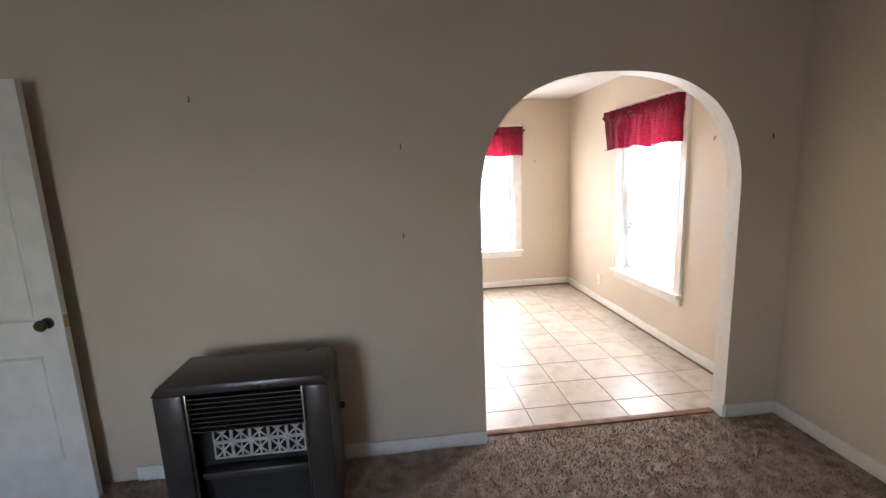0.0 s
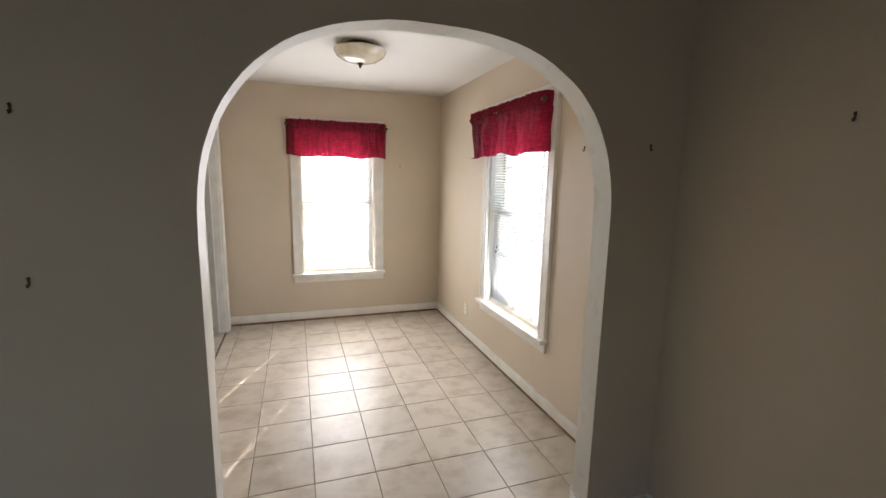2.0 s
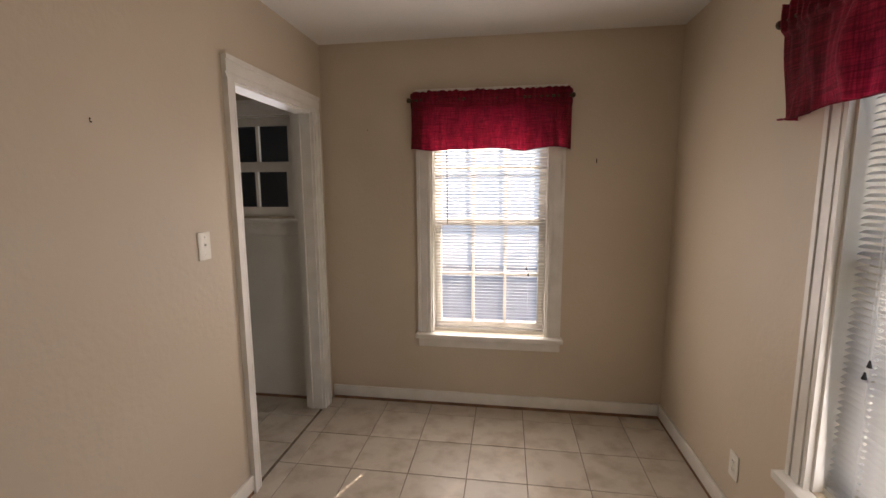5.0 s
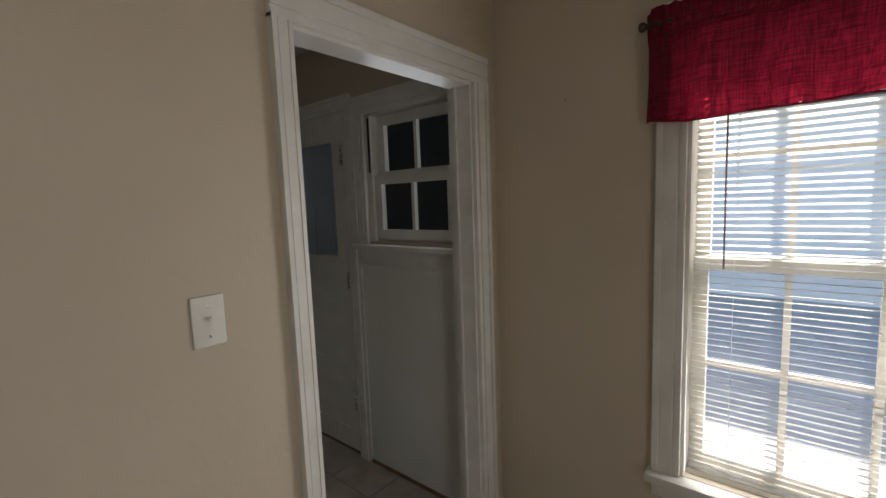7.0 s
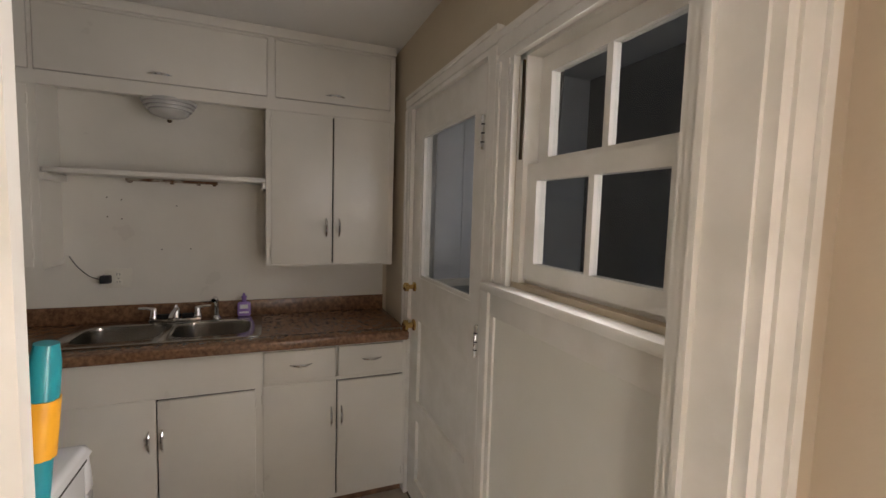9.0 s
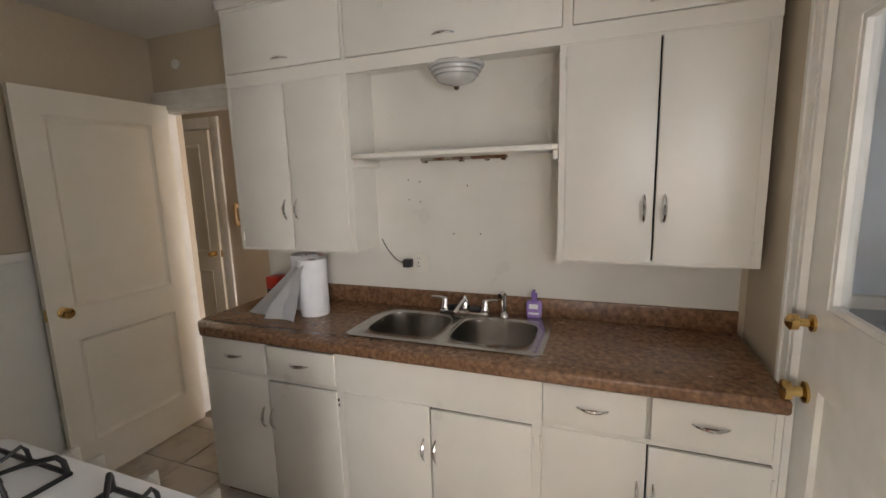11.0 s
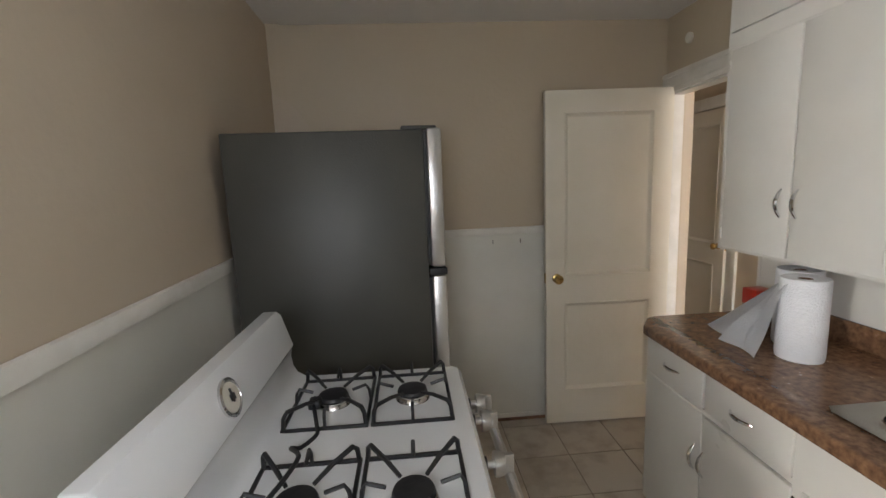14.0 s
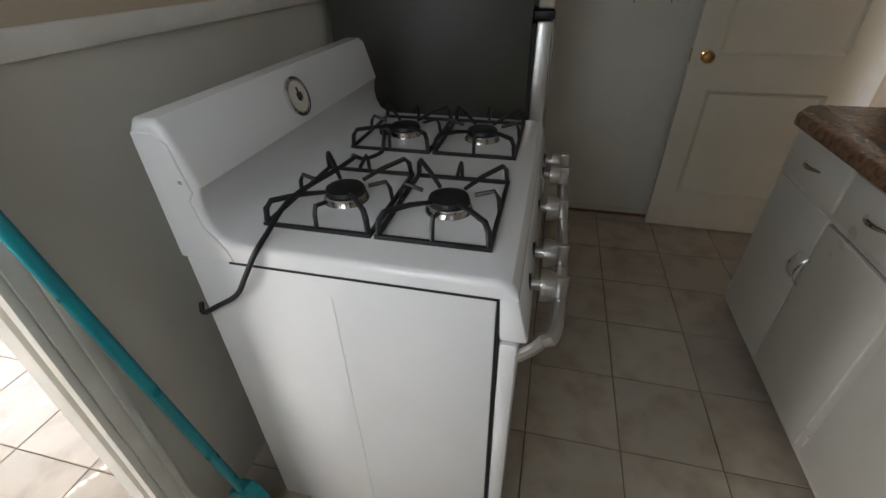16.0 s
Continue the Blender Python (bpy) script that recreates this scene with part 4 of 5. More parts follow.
sash(kw, "y", Y_NK + 0.02, KW[0] + 0.042, KW[1] - 0.016, 1.333, 1.675, 2, 1, rail=0.05)
part("casing_leg", casing_profile_leg(-0.893, -0.795, Y_NK, -1, "y", 1.305, 2.0), TRIM, kw)
part("casing_leg", boxes((-0.195, X_P0 - 0.001, Y_NK - 0.02, Y_NK, 1.305, 2.0)), TRIM, kw)
part("casing_head", casing_head(-0.893, X_P0 - 0.001, Y_NK, -1, "y", 1.998, 2.095), TRIM, kw)
part("window_sill", boxes((-0.90, X_P0 - 0.001, Y_NK - 0.055, Y_NK + 0.04, 1.278, 1.304), bevel=0.004), TRIM, kw)
part("apron", boxes((-0.893, X_P0 - 0.001, Y_NK - 0.018, Y_NK, 1.19, 1.277), bevel=0.003), TRIM, kw)
part("cord", tube([(-0.772, 5.563, 1.98), (-0.772, 5.562, 1.69)], 0.006, 6), BRONZE, kw, "dark sash cord slot")
pn = part("panel_below", boxes((-0.893, X_P0 - 0.001, Y_NK - 0.008, Y_NK, 0.0, 1.19)), WAINS, kw)
part("trim_strip", boxes((-0.893, -0.868, Y_NK - 0.016, Y_NK - 0.008, 0.03, 1.19)), TRIM, pn)
part("shoe", boxes((-0.868, X_P0 - 0.001, Y_NK - 0.016, Y_NK - 0.008, 0.0, 0.018)), WOOD, pn)

strap = single("hanging_strap", tube(curve_points([(-1.28, 5.95, 2.6), (-1.28, 5.95, 1.95), (-1.23, 5.95, 1.72), (-1.16, 5.95, 1.78), (-1.12, 5.95, 2.0), (-1.11, 5.95, 2.6)]), 0.010, 6), IRON, "dark strap hanging in a loop in the porch", "strap")
pm = thing("washing_machine", (-1.3, 6.3, -0.05), "blue-grey lidded appliance standing in the porch", "appliance")
part("body", boxes((-1.75, -1.0, 6.0, 6.6, -0.05, 0.98), bevel=0.02), BLUE, pm)
part("lid", boxes((-1.72, -1.03, 6.03, 6.5, 0.981, 1.0), bevel=0.006), BLUE, pm)
pw = tagged(new("porch_panelling"), "pale blue-white board panelling with a rail on the porch wall", "panelling", kind="structure")
WORLD_OF[pw] = Matrix()
for k in range(4):
    part("board", boxes((-2.45, -2.435, 5.93 + k * 0.2, 6.126 + k * 0.2, 1.07, 2.35), bevel=0.002), PORCHW, pw)
part("rail", boxes((-2.45, -2.40, 5.90, 6.73, 1.02, 1.068), bevel=0.004), TRIM, pw)


# ---- kitchen cabinets ----
def bow_handle(parent, centre, along, out, length=0.10):
    """A chromed bow handle, widest in the middle, on two feet."""
    c, a, o = Vector(centre), Vector(along), Vector(out)
    pts, rad = [], []
    for i in range(13):
        f = i / 12 * 2 - 1
        pts.append(c + a * (f * length / 2) + o * (0.004 + 0.021 * (1 - f * f)))
        rad.append(0.0035 + 0.0035 * (1 - f * f))
    part("handle", tube(pts, rad, 8), CHROME, parent, "chrome bow handle")


def cab_front(name, parent, x, y0, y1, z0, z1, handle=None, tilt=0.0, hinge=None):
    d = part(name, boxes((x, x + 0.019, y0, y1, z0, z1), bevel=0.004), CAB, parent)
    if handle == "h":
        bow_handle(d, (x + 0.019, (y0 + y1) / 2, (z0 + z1) / 2 + 0.005), (0, 1, 0), (1, 0, 0))
    elif handle:
        hy, hzz = handle
        bow_handle(d, (x + 0.019, hy, hzz), (0, 0, 1), (1, 0, 0))
    if hinge is not None:
        for z in (z0 + 0.06, z1 - 0.06):
            part("hinge", lathe([(0.004, -0.022), (0.004, 0.022)], (x + 0.019, hinge, z), steps=8), CAB, d)
    return d


FX, BX = -2.09, -1.78
y_u = (3.225, 3.925, 4.85, 5.532)
# wall cabinets
for a, b, label in ((y_u[0], y_u[1], "white painted wall cabinet with two doors beside the hall doorway"), (y_u[2], y_u[3], "white painted wall cabinet with two doors beside the back door")):
    c = thing("wall_cabinet", (X_W, (a + b) / 2, 1.22), label, "cabinet", "white wall cabinets")
    part("body", boxes((X_W + 0.0045, FX - 0.02, a + 0.002, b - 0.002, 1.222, 2.068)), CAB, c)
    part("face_frame", boxes((FX - 0.02, FX, a, a + 0.03, 1.22, 2.034), (FX - 0.02, FX, b - 0.035, b, 1.22, 2.034), (FX - 0.02, FX, a + 0.03, b - 0.035, 1.22, 1.235), (FX - 0.02, FX, a + 0.03, b - 0.035, 2.022, 2.034)), CAB, c)
    mid = (a + b) / 2
    cab_front("door", c, FX - 0.012, a + 0.026, mid - 0.0035, 1.232, 2.026, (mid - 0.034, 1.43), hinge=a + 0.024)
    cab_front("door", c, FX - 0.012, mid + 0.0035, b - 0.03, 1.232, 2.026, (mid + 0.034, 1.43), hinge=b - 0.028)
    # dark strip between the two doors, for the shade in their gap
    part("handle_shadow_gap", boxes((FX - 0.018, FX - 0.011, mid - 0.0034, mid + 0.0034, 1.236, 2.022)), DARK, c)
over = thing("overhead_cabinet", (X_W, 4.38, 2.07), "white painted cabinet row under the ceiling with lift-up doors", "cabinet")
part("body", boxes((X_W, FX - 0.02, y_u[0], y_u[3], 2.07, Z_C)), CAB, over)
part("face_frame", boxes((FX - 0.02, FX, y_u[0] - 0.002, y_u[3] + 0.002, 2.035, 2.095), (FX - 0.02, FX, y_u[0], y_u[3], 2.385, Z_C), (FX - 0.02, FX, y_u[0], 3.235, 2.095, 2.385),
                         (FX - 0.02, FX, 3.905, 3.92, 2.095, 2.385), (FX - 0.02, FX, 4.86, 4.893, 2.095, 2.385), (FX - 0.02, FX, 5.505, y_u[3], 2.095, 2.385)), CAB, over)
for a, b in ((3.238, 3.902), (3.923, 4.857), (4.896, 5.502)):
    d = cab_front("door", over, FX - 0.014, a, b, 2.098, 2.382)
    bow_handle(d, (FX + 0.005, (a + b) / 2, 2.135), (0, 1, 0), (1, 0, 0))
part("crown", boxes((FX, FX + 0.02, y_u[0] - 0.02, y_u[3], 2.395, Z_C), (X_W, FX + 0.02, y_u[0] - 0.022, y_u[0] - 0.002, 2.395, Z_C), bevel=0.004), CAB, over)

shelf = thing("wall_shelf", (X_W, 4.39, 1.66), "white wooden shelf above the sink with rounded corners", "shelf")
s_pts = [(X_W, 3.926), (X_W, 4.849), (FX + 0.015, 4.849), (FX + 0.035, 4.83), (FX + 0.035, 3.99), (FX + 0.02, 3.945), (FX - 0.01, 3.926)]
part("board", prism(s_pts, "z", 1.657, 1.678, bevel=0.003), CAB, shelf)
for y in (3.926, 4.829):
    part("cleat", boxes((X_W, FX + 0.012, y, y + 0.02, 1.622, 1.656), bevel=0.002), CAB, shelf)
strip = thing("under_shelf_lamp_strip", (-2.26, 4.4, 1.64), "rusty old lamp bracket under the shelf", "bracket")
part("channel", boxes((-2.285, -2.255, 4.20, 4.61, 1.643, 1.6568)), RUST, strip)
for y in (4.215, 4.40, 4.52, 4.595):
    part("clip", boxes((-2.288, -2.25, y - 0.008, y + 0.008, 1.634, 1.6425), bevel=0.002), RUST, strip)
nl = thing("niche_light", (-2.2, 4.405, 2.07), "grey ribbed glass light under the overhead cabinet", "lamp")
part("holder", lathe([(0.10, 0.0), (0.10, -0.02), (0.09, -0.028)], (-2.2, 4.405, 2.07)), PLATE, nl)
part("shade", lathe([(0.100, -0.026), (0.119, -0.028), (0.122, -0.034), (0.118, -0.044), (0.108, -0.045), (0.111, -0.049), (0.109, -0.060), (0.098, -0.061), (0.101, -0.065), (0.098, -0.076), (0.087, -0.077),
                     (0.089, -0.081), (0.083, -0.094), (0.066, -0.104), (0.040, -0.111), (0.006, -0.113)], (-2.2, 4.405, 2.07), steps=48), LAMPGL, nl, "stepped grey glass bowl")
part("finial", lathe([(0.012, -0.12), (0.01, -0.13), (0.003, -0.134)], (-2.2, 4.405, 2.07), steps=12), BRONZE, nl)

# base cabinets
def base_unit(a, b, drawers, label):
    c = thing("base_cabinet", ((X_W + BX) / 2, (a + b) / 2, 0), label, "cabinet", "white base cabinets")
    part("body", boxes((X_W, BX - 0.02, a + 0.001, b - 0.001, 0.07, 0.70 if not drawers else 0.868)), CAB, c)
    part("toe_kick", boxes((X_W, BX - 0.055, a + 0.001, b - 0.001, 0.0, 0.069)), WOOD, c)
    m2 = (a + b) / 2
    part("face_frame", boxes((BX - 0.02, BX, a, a + 0.018, 0.066, 0.869), (BX - 0.02, BX, b - 0.018, b, 0.066, 0.869), (BX - 0.02, BX, a + 0.018, b - 0.018, 0.066, 0.09), (BX - 0.02, BX, a + 0.018, b - 0.018, 0.682, 0.70),
                             (BX - 0.02, BX, a + 0.018, b - 0.018, 0.852, 0.869)), CAB, c)
    if not drawers:
        part("false_front", boxes((BX - 0.016, BX + 0.003, a + 0.018, b - 0.018, 0.70, 0.852)), CAB, c)
    for lo, hi, hy in ((a + 0.016, m2 - 0.003, m2 - 0.028), (m2 + 0.003, b - 0.016, m2 + 0.022)):
        top = 0.686 if hy < m2 else 0.6755
        cab_front("door", c, BX - 0.012, lo, hi, 0.088, top, (hy, 0.50), hinge=lo - 0.002 if hy < m2 else hi + 0.002)
        low = drawers and a < 4 and hy > m2  # one drawer has sunk and shows a dark gap above
        # dark strips set into the gaps give them their shade by colour
        if hy > m2:
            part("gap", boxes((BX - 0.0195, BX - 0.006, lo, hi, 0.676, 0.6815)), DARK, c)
        if drawers:
            cab_front("drawer", c, BX - 0.012, lo + 0.004, hi - 0.004, 0.702, 0.843 if low else 0.85, "h")
            if low:
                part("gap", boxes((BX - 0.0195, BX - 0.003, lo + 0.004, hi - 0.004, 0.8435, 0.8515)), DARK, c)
                for z in (0.615, 0.638):
                    part("screw", boxes((BX, BX + 0.004, b - 0.014, b - 0.006, z, z + 0.012), bevel=0.001), BRONZE, c, "dark bare hinge screw")
    # the shade between the doors is a dark strip too
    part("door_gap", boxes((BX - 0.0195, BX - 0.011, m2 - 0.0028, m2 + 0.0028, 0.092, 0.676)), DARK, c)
    return c


base_unit(3.235, 4.0, True, "white base cabinet with two drawers beside the hall doorway")
base_unit(4.0, 4.82, False, "white sink base cabinet with two doors")
base_unit(4.82, 5.535, True, "white base cabinet with two drawers beside the back door")

ct = thing("countertop", (-2.0, 4.37, 0.87), "brown speckled laminate worktop with backsplash", "countertop")
CX0, CX1, CZ0, CZ1 = X_W, -1.728, 0.870, 0.915
SY0, SY1, SX0, SX1 = 4.01, 4.815, -2.275, -1.838
bm = prism([(CX1, 3.285), (CX1, 5.535), (SX1, 5.535), (SX1, 3.19), (CX1 - 0.07, 3.19)], "z", CZ0, CZ1, bevel=0.010, segments=3)
for r in ((CX0, SX0, 3.19, 5.535), (SX0, SX1 + 0.012, 3.19, SY0), (SX0, SX1 + 0.012, SY1, 5.535)):
    box(bm, *r, CZ0 + 0.003, CZ1)
part("worktop", bm, LAMIN, ct)
part("backsplash", boxes((X_W + 0.0045, X_W + 0.022, 3.21, 5.535, CZ1, 1.003), bevel=0.005), LAMIN, ct)


def sink_half(bm, y0, y1, b):
    """Half of the rim with one bowl: rings from the outer rectangle in to the bowl's floor."""
    x0, x1 = -2.285, -1.828
    bx0, bx1, by0, by1 = b
    c = Vector(((bx0 + bx1) / 2, (by0 + by1) / 2, 0))
    n = 56
    rings = [[] for _ in range(9)]
    for i in range(n):
        a = 2 * math.pi * (i + 0.5) / n
        d = Vector((math.cos(a), math.sin(a), 0))
        t = min(((x1 if d.x > 0 else x0) - c.x) / d.x, ((y1 if d.y > 0 else y0) - c.y) / d.y)
        o = c + d * t
        e = 4.2
        rr = (abs(d.x / ((bx1 - bx0) / 2)) ** e + abs(d.y / ((by1 - by0) / 2)) ** e) ** (-1 / e)
        rim = c + d * rr
        for k, (p, s, z) in enumerate(((o, 1, 0.915), (o, 1, 0.921), (rim, 1.05, 0.921), (rim, 1.0, 0.917), (rim, 0.985, 0.90), (rim, 0.955, 0.80), (rim, 0.90, 0.758), (rim, 0.72, 0.747), (rim, 0.14, 0.742))):
            q = p if p is o else c + (p - c) * s
            rings[k].append(bm.verts.new((q.x, q.y, z)))
    for p, q in zip(rings, rings[1:]):
        for i in range(n):
            bm.faces.new((p[i], p[(i + 1) % n], q[(i + 1) % n], q[i]))
    bm.faces.new(rings[-1])


sink = thing("kitchen_sink", (-2.05, 4.41, 0.915), "stainless steel double bowl sink set in the worktop", "sink")
bm = bmesh.new()
sink_half(bm, 4.0, 4.412, (-2.19, -1.895, 4.05, 4.385))
sink_half(bm, 4.412, 4.828, (-2.19, -1.895, 4.435, 4.775))
bmesh.ops.remove_doubles(bm, verts=bm.verts, dist=2e-4)
bmesh.ops.recalc_face_normals(bm, faces=bm.faces)
part("basin", bm, STEEL, sink)
for y in (4.218, 4.605):
    part("drain", lathe([(0.042, 0.7425), (0.042, 0.746), (0.032, 0.747), (0.028, 0.7445), (0.0, 0.7445)], (-2.04, y, 0), steps=24), CHROME, sink)

fc = thing("kitchen_faucet", (-2.24, 4.42, 0.921), "chrome two-handle faucet with a low spout", "faucet")
part("base_plate", boxes((-2.268, -2.21, 4.29, 4.53, 0.921, 0.938), bevel=0.007), CHROME, fc)
for y, s in ((4.31, -1), (4.51, 1)):
    h = part("valve", lathe([(0.022, 0.938), (0.022, 0.95), (0.017, 0.962), (0.015, 0.985), (0.010, 0.993), (0.002, 0.995)], (-2.24, y, 0), steps=18), CHROME, fc)
    part("lever", tube([(-2.24, y, 0.986), (-2.235, y + s * 0.03, 0.994), (-2.228, y + s * 0.065, 0.996)], [0.009, 0.007, 0.006], 8), CHROME, h)
part("spout", tube(curve_points([(-2.24, 4.41, 0.938), (-2.24, 4.41, 0.972), (-2.22, 4.41, 0.985), (-2.16, 4.41, 0.978), (-2.09, 4.41, 0.962)]), 0.011, 10), CHROME, fc)
part("spout_body", lathe([(0.024, 0.938), (0.022, 0.965), (0.016, 0.985), (0.008, 0.995), (0.007, 1.005), (0.0, 1.006)], (-2.245, 4.41, 0), steps=18), CHROME, fc)
for y in (4.33, 4.435):
    part("trim_cap", boxes((-2.25, -2.22, y, y + 0.055, 0.939, 0.962), bevel=0.008), BLACKG, fc)
sp = thing("sink_sprayer", (-2.245, 4.60, 0.921), "chrome side sprayer on the sink rim", "sprayer")
part("collar", lathe([(0.024, 0.921), (0.022, 0.93), (0.014, 0.94)], (-2.245, 4.60, 0), steps=18), CHROME, sp)
part("spray_head", tube(curve_points([(-2.245, 4.60, 0.938), (-2.245, 4.60, 0.985), (-2.243, 4.60, 1.02), (-2.225, 4.595, 1.035), (-2.20, 4.59, 1.028)]), 0.0125, 10), CHROME, sp)
soap = thing("soap_bottle", (-2.262, 4.735, 0.921), "small clear bottle of purple hand soap with a plain pale label", "bottle")
part("bottle", boxes((-2.282, -2.238, 4.70, 4.77, 0.9215, 1.003), bevel=0.014), PURPLE, soap)
part("neck", lathe([(0.013, 1.002), (0.012, 1.022), (0.014, 1.024), (0.014, 1.036), (0.005, 1.038), (0.005, 1.052), (0.0, 1.053)], (-2.26, 4.735, 0), steps=14), PURPLE, soap)
part("nozzle", boxes((-2.262, -2.22, 4.729, 4.741, 1.046, 1.054), bevel=0.003), PURPLE, soap)
part("paper_label", boxes((-2.2385, -2.2372, 4.715, 4.755, 0.968, 0.990), (-2.2385, -2.2372, 4.712, 4.758, 0.942, 0.952)), PAPER, soap)

# paper towels and red packet on the worktop
for x, y, top in ((-2.055, 3.69, 1.192), (-2.145, 3.575, 1.194)):
    t = thing("paper_towel_roll", (x, y, 0.915), "white paper towel roll standing on the worktop", "paper towel", "paper towel rolls")
    part("roll", lathe([(0.022, 0.916), (0.068, 0.9155), (0.070, 0.93), (0.070, top - 0.008), (0.067, top), (0.024, top - 0.002), (0.020, top - 0.02)], (x, y, 0), steps=40), PAPER, t)
    part("core", lathe([(0.0215, 0.917), (0.0215, top - 0.004), (0.018, top - 0.004), (0.018, top - 0.04)], (x, y, 0), steps=20), RUST, t)
    if x > -2.1:
        for seed, top_a, top_b, bot_a, bot_b in ((1, (-2.10, 3.60), (-2.01, 3.645), (-1.985, 3.35), (-1.915, 3.61)), (2, (-2.03, 3.635), (-1.988, 3.70), (-1.915, 3.51), (-1.905, 3.69))):
            bm = bmesh.new()
            grid = []
            for i in range(17):
                f = i / 16
                row = []
                for j in range(21):
                    g = j / 20
                    a = Vector((*top_a, 0)).lerp(Vector((*top_b, 0)), f)
                    b = Vector((*bot_a, 0)).lerp(Vector((*bot_b, 0)), f)
                    p = a.lerp(b, g ** 0.95)
                    p += Vector((1, -1, 0)) * (0.012 * noise.noise((f * 2.2, g * 2, seed)) + 0.010 * math.sin(f * 5 + seed) * g)
                    p.z = 1.19 - 0.272 * g ** 0.9 + 0.02 * abs(noise.noise((f * 3, seed, 1))) * g * (1 - g) * 4 + 0.001
                    row.append(bm.verts.new(p))
                grid.append(row)
            for r, q in zip(grid, grid[1:]):
                for j in range(20):
                    bm.faces.new((r[j], q[j], q[j + 1], r[j + 1]))
            bmesh.ops.solidify(bm, geom=bm.faces[:], thickness=0.0008)
            part("loose_sheet", bm, PAPER, t, "hanging loose paper sheet")
rb = thing("red_packet", (-2.20, 3.33, 0.915), "small red and black packet on the worktop", "packet")
part("box", boxes((-2.25, -2.17, 3.285, 3.36, 0.9155, 0.985), bevel=0.004), RUBBER, rb)
part("lid", boxes((-2.252, -2.168, 3.283, 3.362, 0.985, 1.055), bevel=0.006), REDBOX, rb)

ol = wall_plate("wall_outlet", "x", X_W + 0.004, 1, 4.145, 1.143, 0.115, 0.10, "outlet", "ivory outlet above the worktop with a plugged adapter", "outlet")
ad = thing("power_adapter", (-2.31, 4.088, 1.143), "black power adapter with a thin cord", "adapter")
part("body", boxes((-2.3085, -2.268, 4.075, 4.118, 1.122, 1.162), bevel=0.005), RUBBER, ad)
part("cord", tube(curve_points([(-2.285, 4.075, 1.142), (-2.29, 4.03, 1.16), (-2.30, 3.985, 1.20), (-2.304, 3.96, 1.235), (-2.308, 3.945, 1.26)]), 0.0022, 6), RUBBER, ad)
for y, z in ((4.104, 1.557), (4.165, 1.547), (4.104, 1.46), (4.165, 1.449), (4.337, 1.292), (4.471, 1.294), (4.409, 1.524)):
    single("nail_hole", lathe([(0.0035, X_W + 0.004), (0.003, X_W + 0.0052), (0.0, X_W + 0.0053)], (0, y, z), axis="x", steps=8), BRONZE, "small dark nail hole in the white wall panel", "nail hole", "nail holes above the sink")
chime = single("door_sensor", lathe([(0.028, X_W), (0.028, X_W + 0.012), (0.02, X_W + 0.018), (0.0, X_W + 0.019)], (0, 2.62, 2.27), axis="x", steps=18), PLATE, "small round white sensor above the hall doorway", "sensor")

# ---- gas range ----
rg = thing("gas_range", (-0.53, 4.04, 0), "white enamelled gas range with black grates", "stove")
RY0, RY1, RX0, RX1 = 3.625, 4.46, -0.272, -0.872
part("body", boxes((-0.866, RX0 - 0.004, RY0 + 0.004, RY1 - 0.004, 0.05, 0.9125), bevel=0.0025), ENAMEL, rg)
for x in (-0.78, -0.24):
    for y in (RY0 + 0.06, RY1 - 0.06):
        part("foot", lathe([(0.02, 0.0), (0.02, 0.03), (0.012, 0.052)], (x, y, 0), steps=12), RUBBER, rg)
prof = [(RX0, 0.914), (RX0, 1.160), (-0.280, 1.172), (-0.318, 1.172), (-0.332, 1.160), (-0.362, 1.058), (-0.356, 1.046), (-0.352, 1.02), (-0.356, 0.99), (-0.368, 0.966), (-0.388, 0.953), (-0.42, 0.949),
        (-0.84, 0.946), (-0.868, 0.947), (-0.888, 0.941), (-0.899, 0.926), (-0.902, 0.914)]
bm = prism(prof, "y", RY0, RY1)
ends = [e for e in bm.edges if abs(e.verts[0].co.y - e.verts[1].co.y) < 1e-6 and min(v.co.z for v in e.verts) > 0.92]
bmesh.ops.bevel(bm, geom=ends, offset=0.014, segments=4, profile=0.5, affect="EDGES")
part("cooktop", bm, ENAMEL, rg)
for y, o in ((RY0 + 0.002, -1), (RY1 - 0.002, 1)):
    # thin dark strip along the joint between body and cooktop
    part("seam", boxes((-0.868, RX0 - 0.10, y - 0.0025, y + 0.0025, 0.9085, 0.9136)), DARK, rg, "dark strip along the seam under the cooktop")
    part("crease", boxes((-0.5665, -0.5635, y - o * 0.0025 - 0.0015, y - o * 0.0025 + 0.0015, 0.09, 0.86), bevel=0.001), ENAMEL, rg, "pressed crease down the side panel")
# dark sheet behind the oven front, in place of the shade in that gap
part("front_gap", boxes((-0.8725, -0.8662, RY0 + 0.008, RY1 - 0.008, 0.065, 0.905)), DARK, rg)
cap = [(-0.274, 0.9145), (-0.274, 1.152), (-0.316, 1.152), (-0.333, 1.135), (-0.350, 1.052), (-0.338, 1.035), (-0.345, 0.985), (-0.378, 0.94), (-0.384, 0.9145)]
for y0, y1 in ((RY0 - 0.0025, RY0 + 0.004), (RY1 - 0.004, RY1 + 0.0025)):
    e = part("end_cap", prism(cap, "y", y0, y1, bevel=0.0015, segments=1), ENAMEL, rg)
    part("bolt", boxes((-0.338, -0.330, y0 - 0.001, y1 + 0.001, 1.066, 1.074), bevel=0.002), RUST, e)
part("control_panel", prism([(-0.869, 0.9125), (-0.902, 0.9125), (-0.925, 0.815), (-0.873, 0.815)], "y", RY0 + 0.004, RY1 - 0.004, bevel=0.008), ENAMEL, rg)
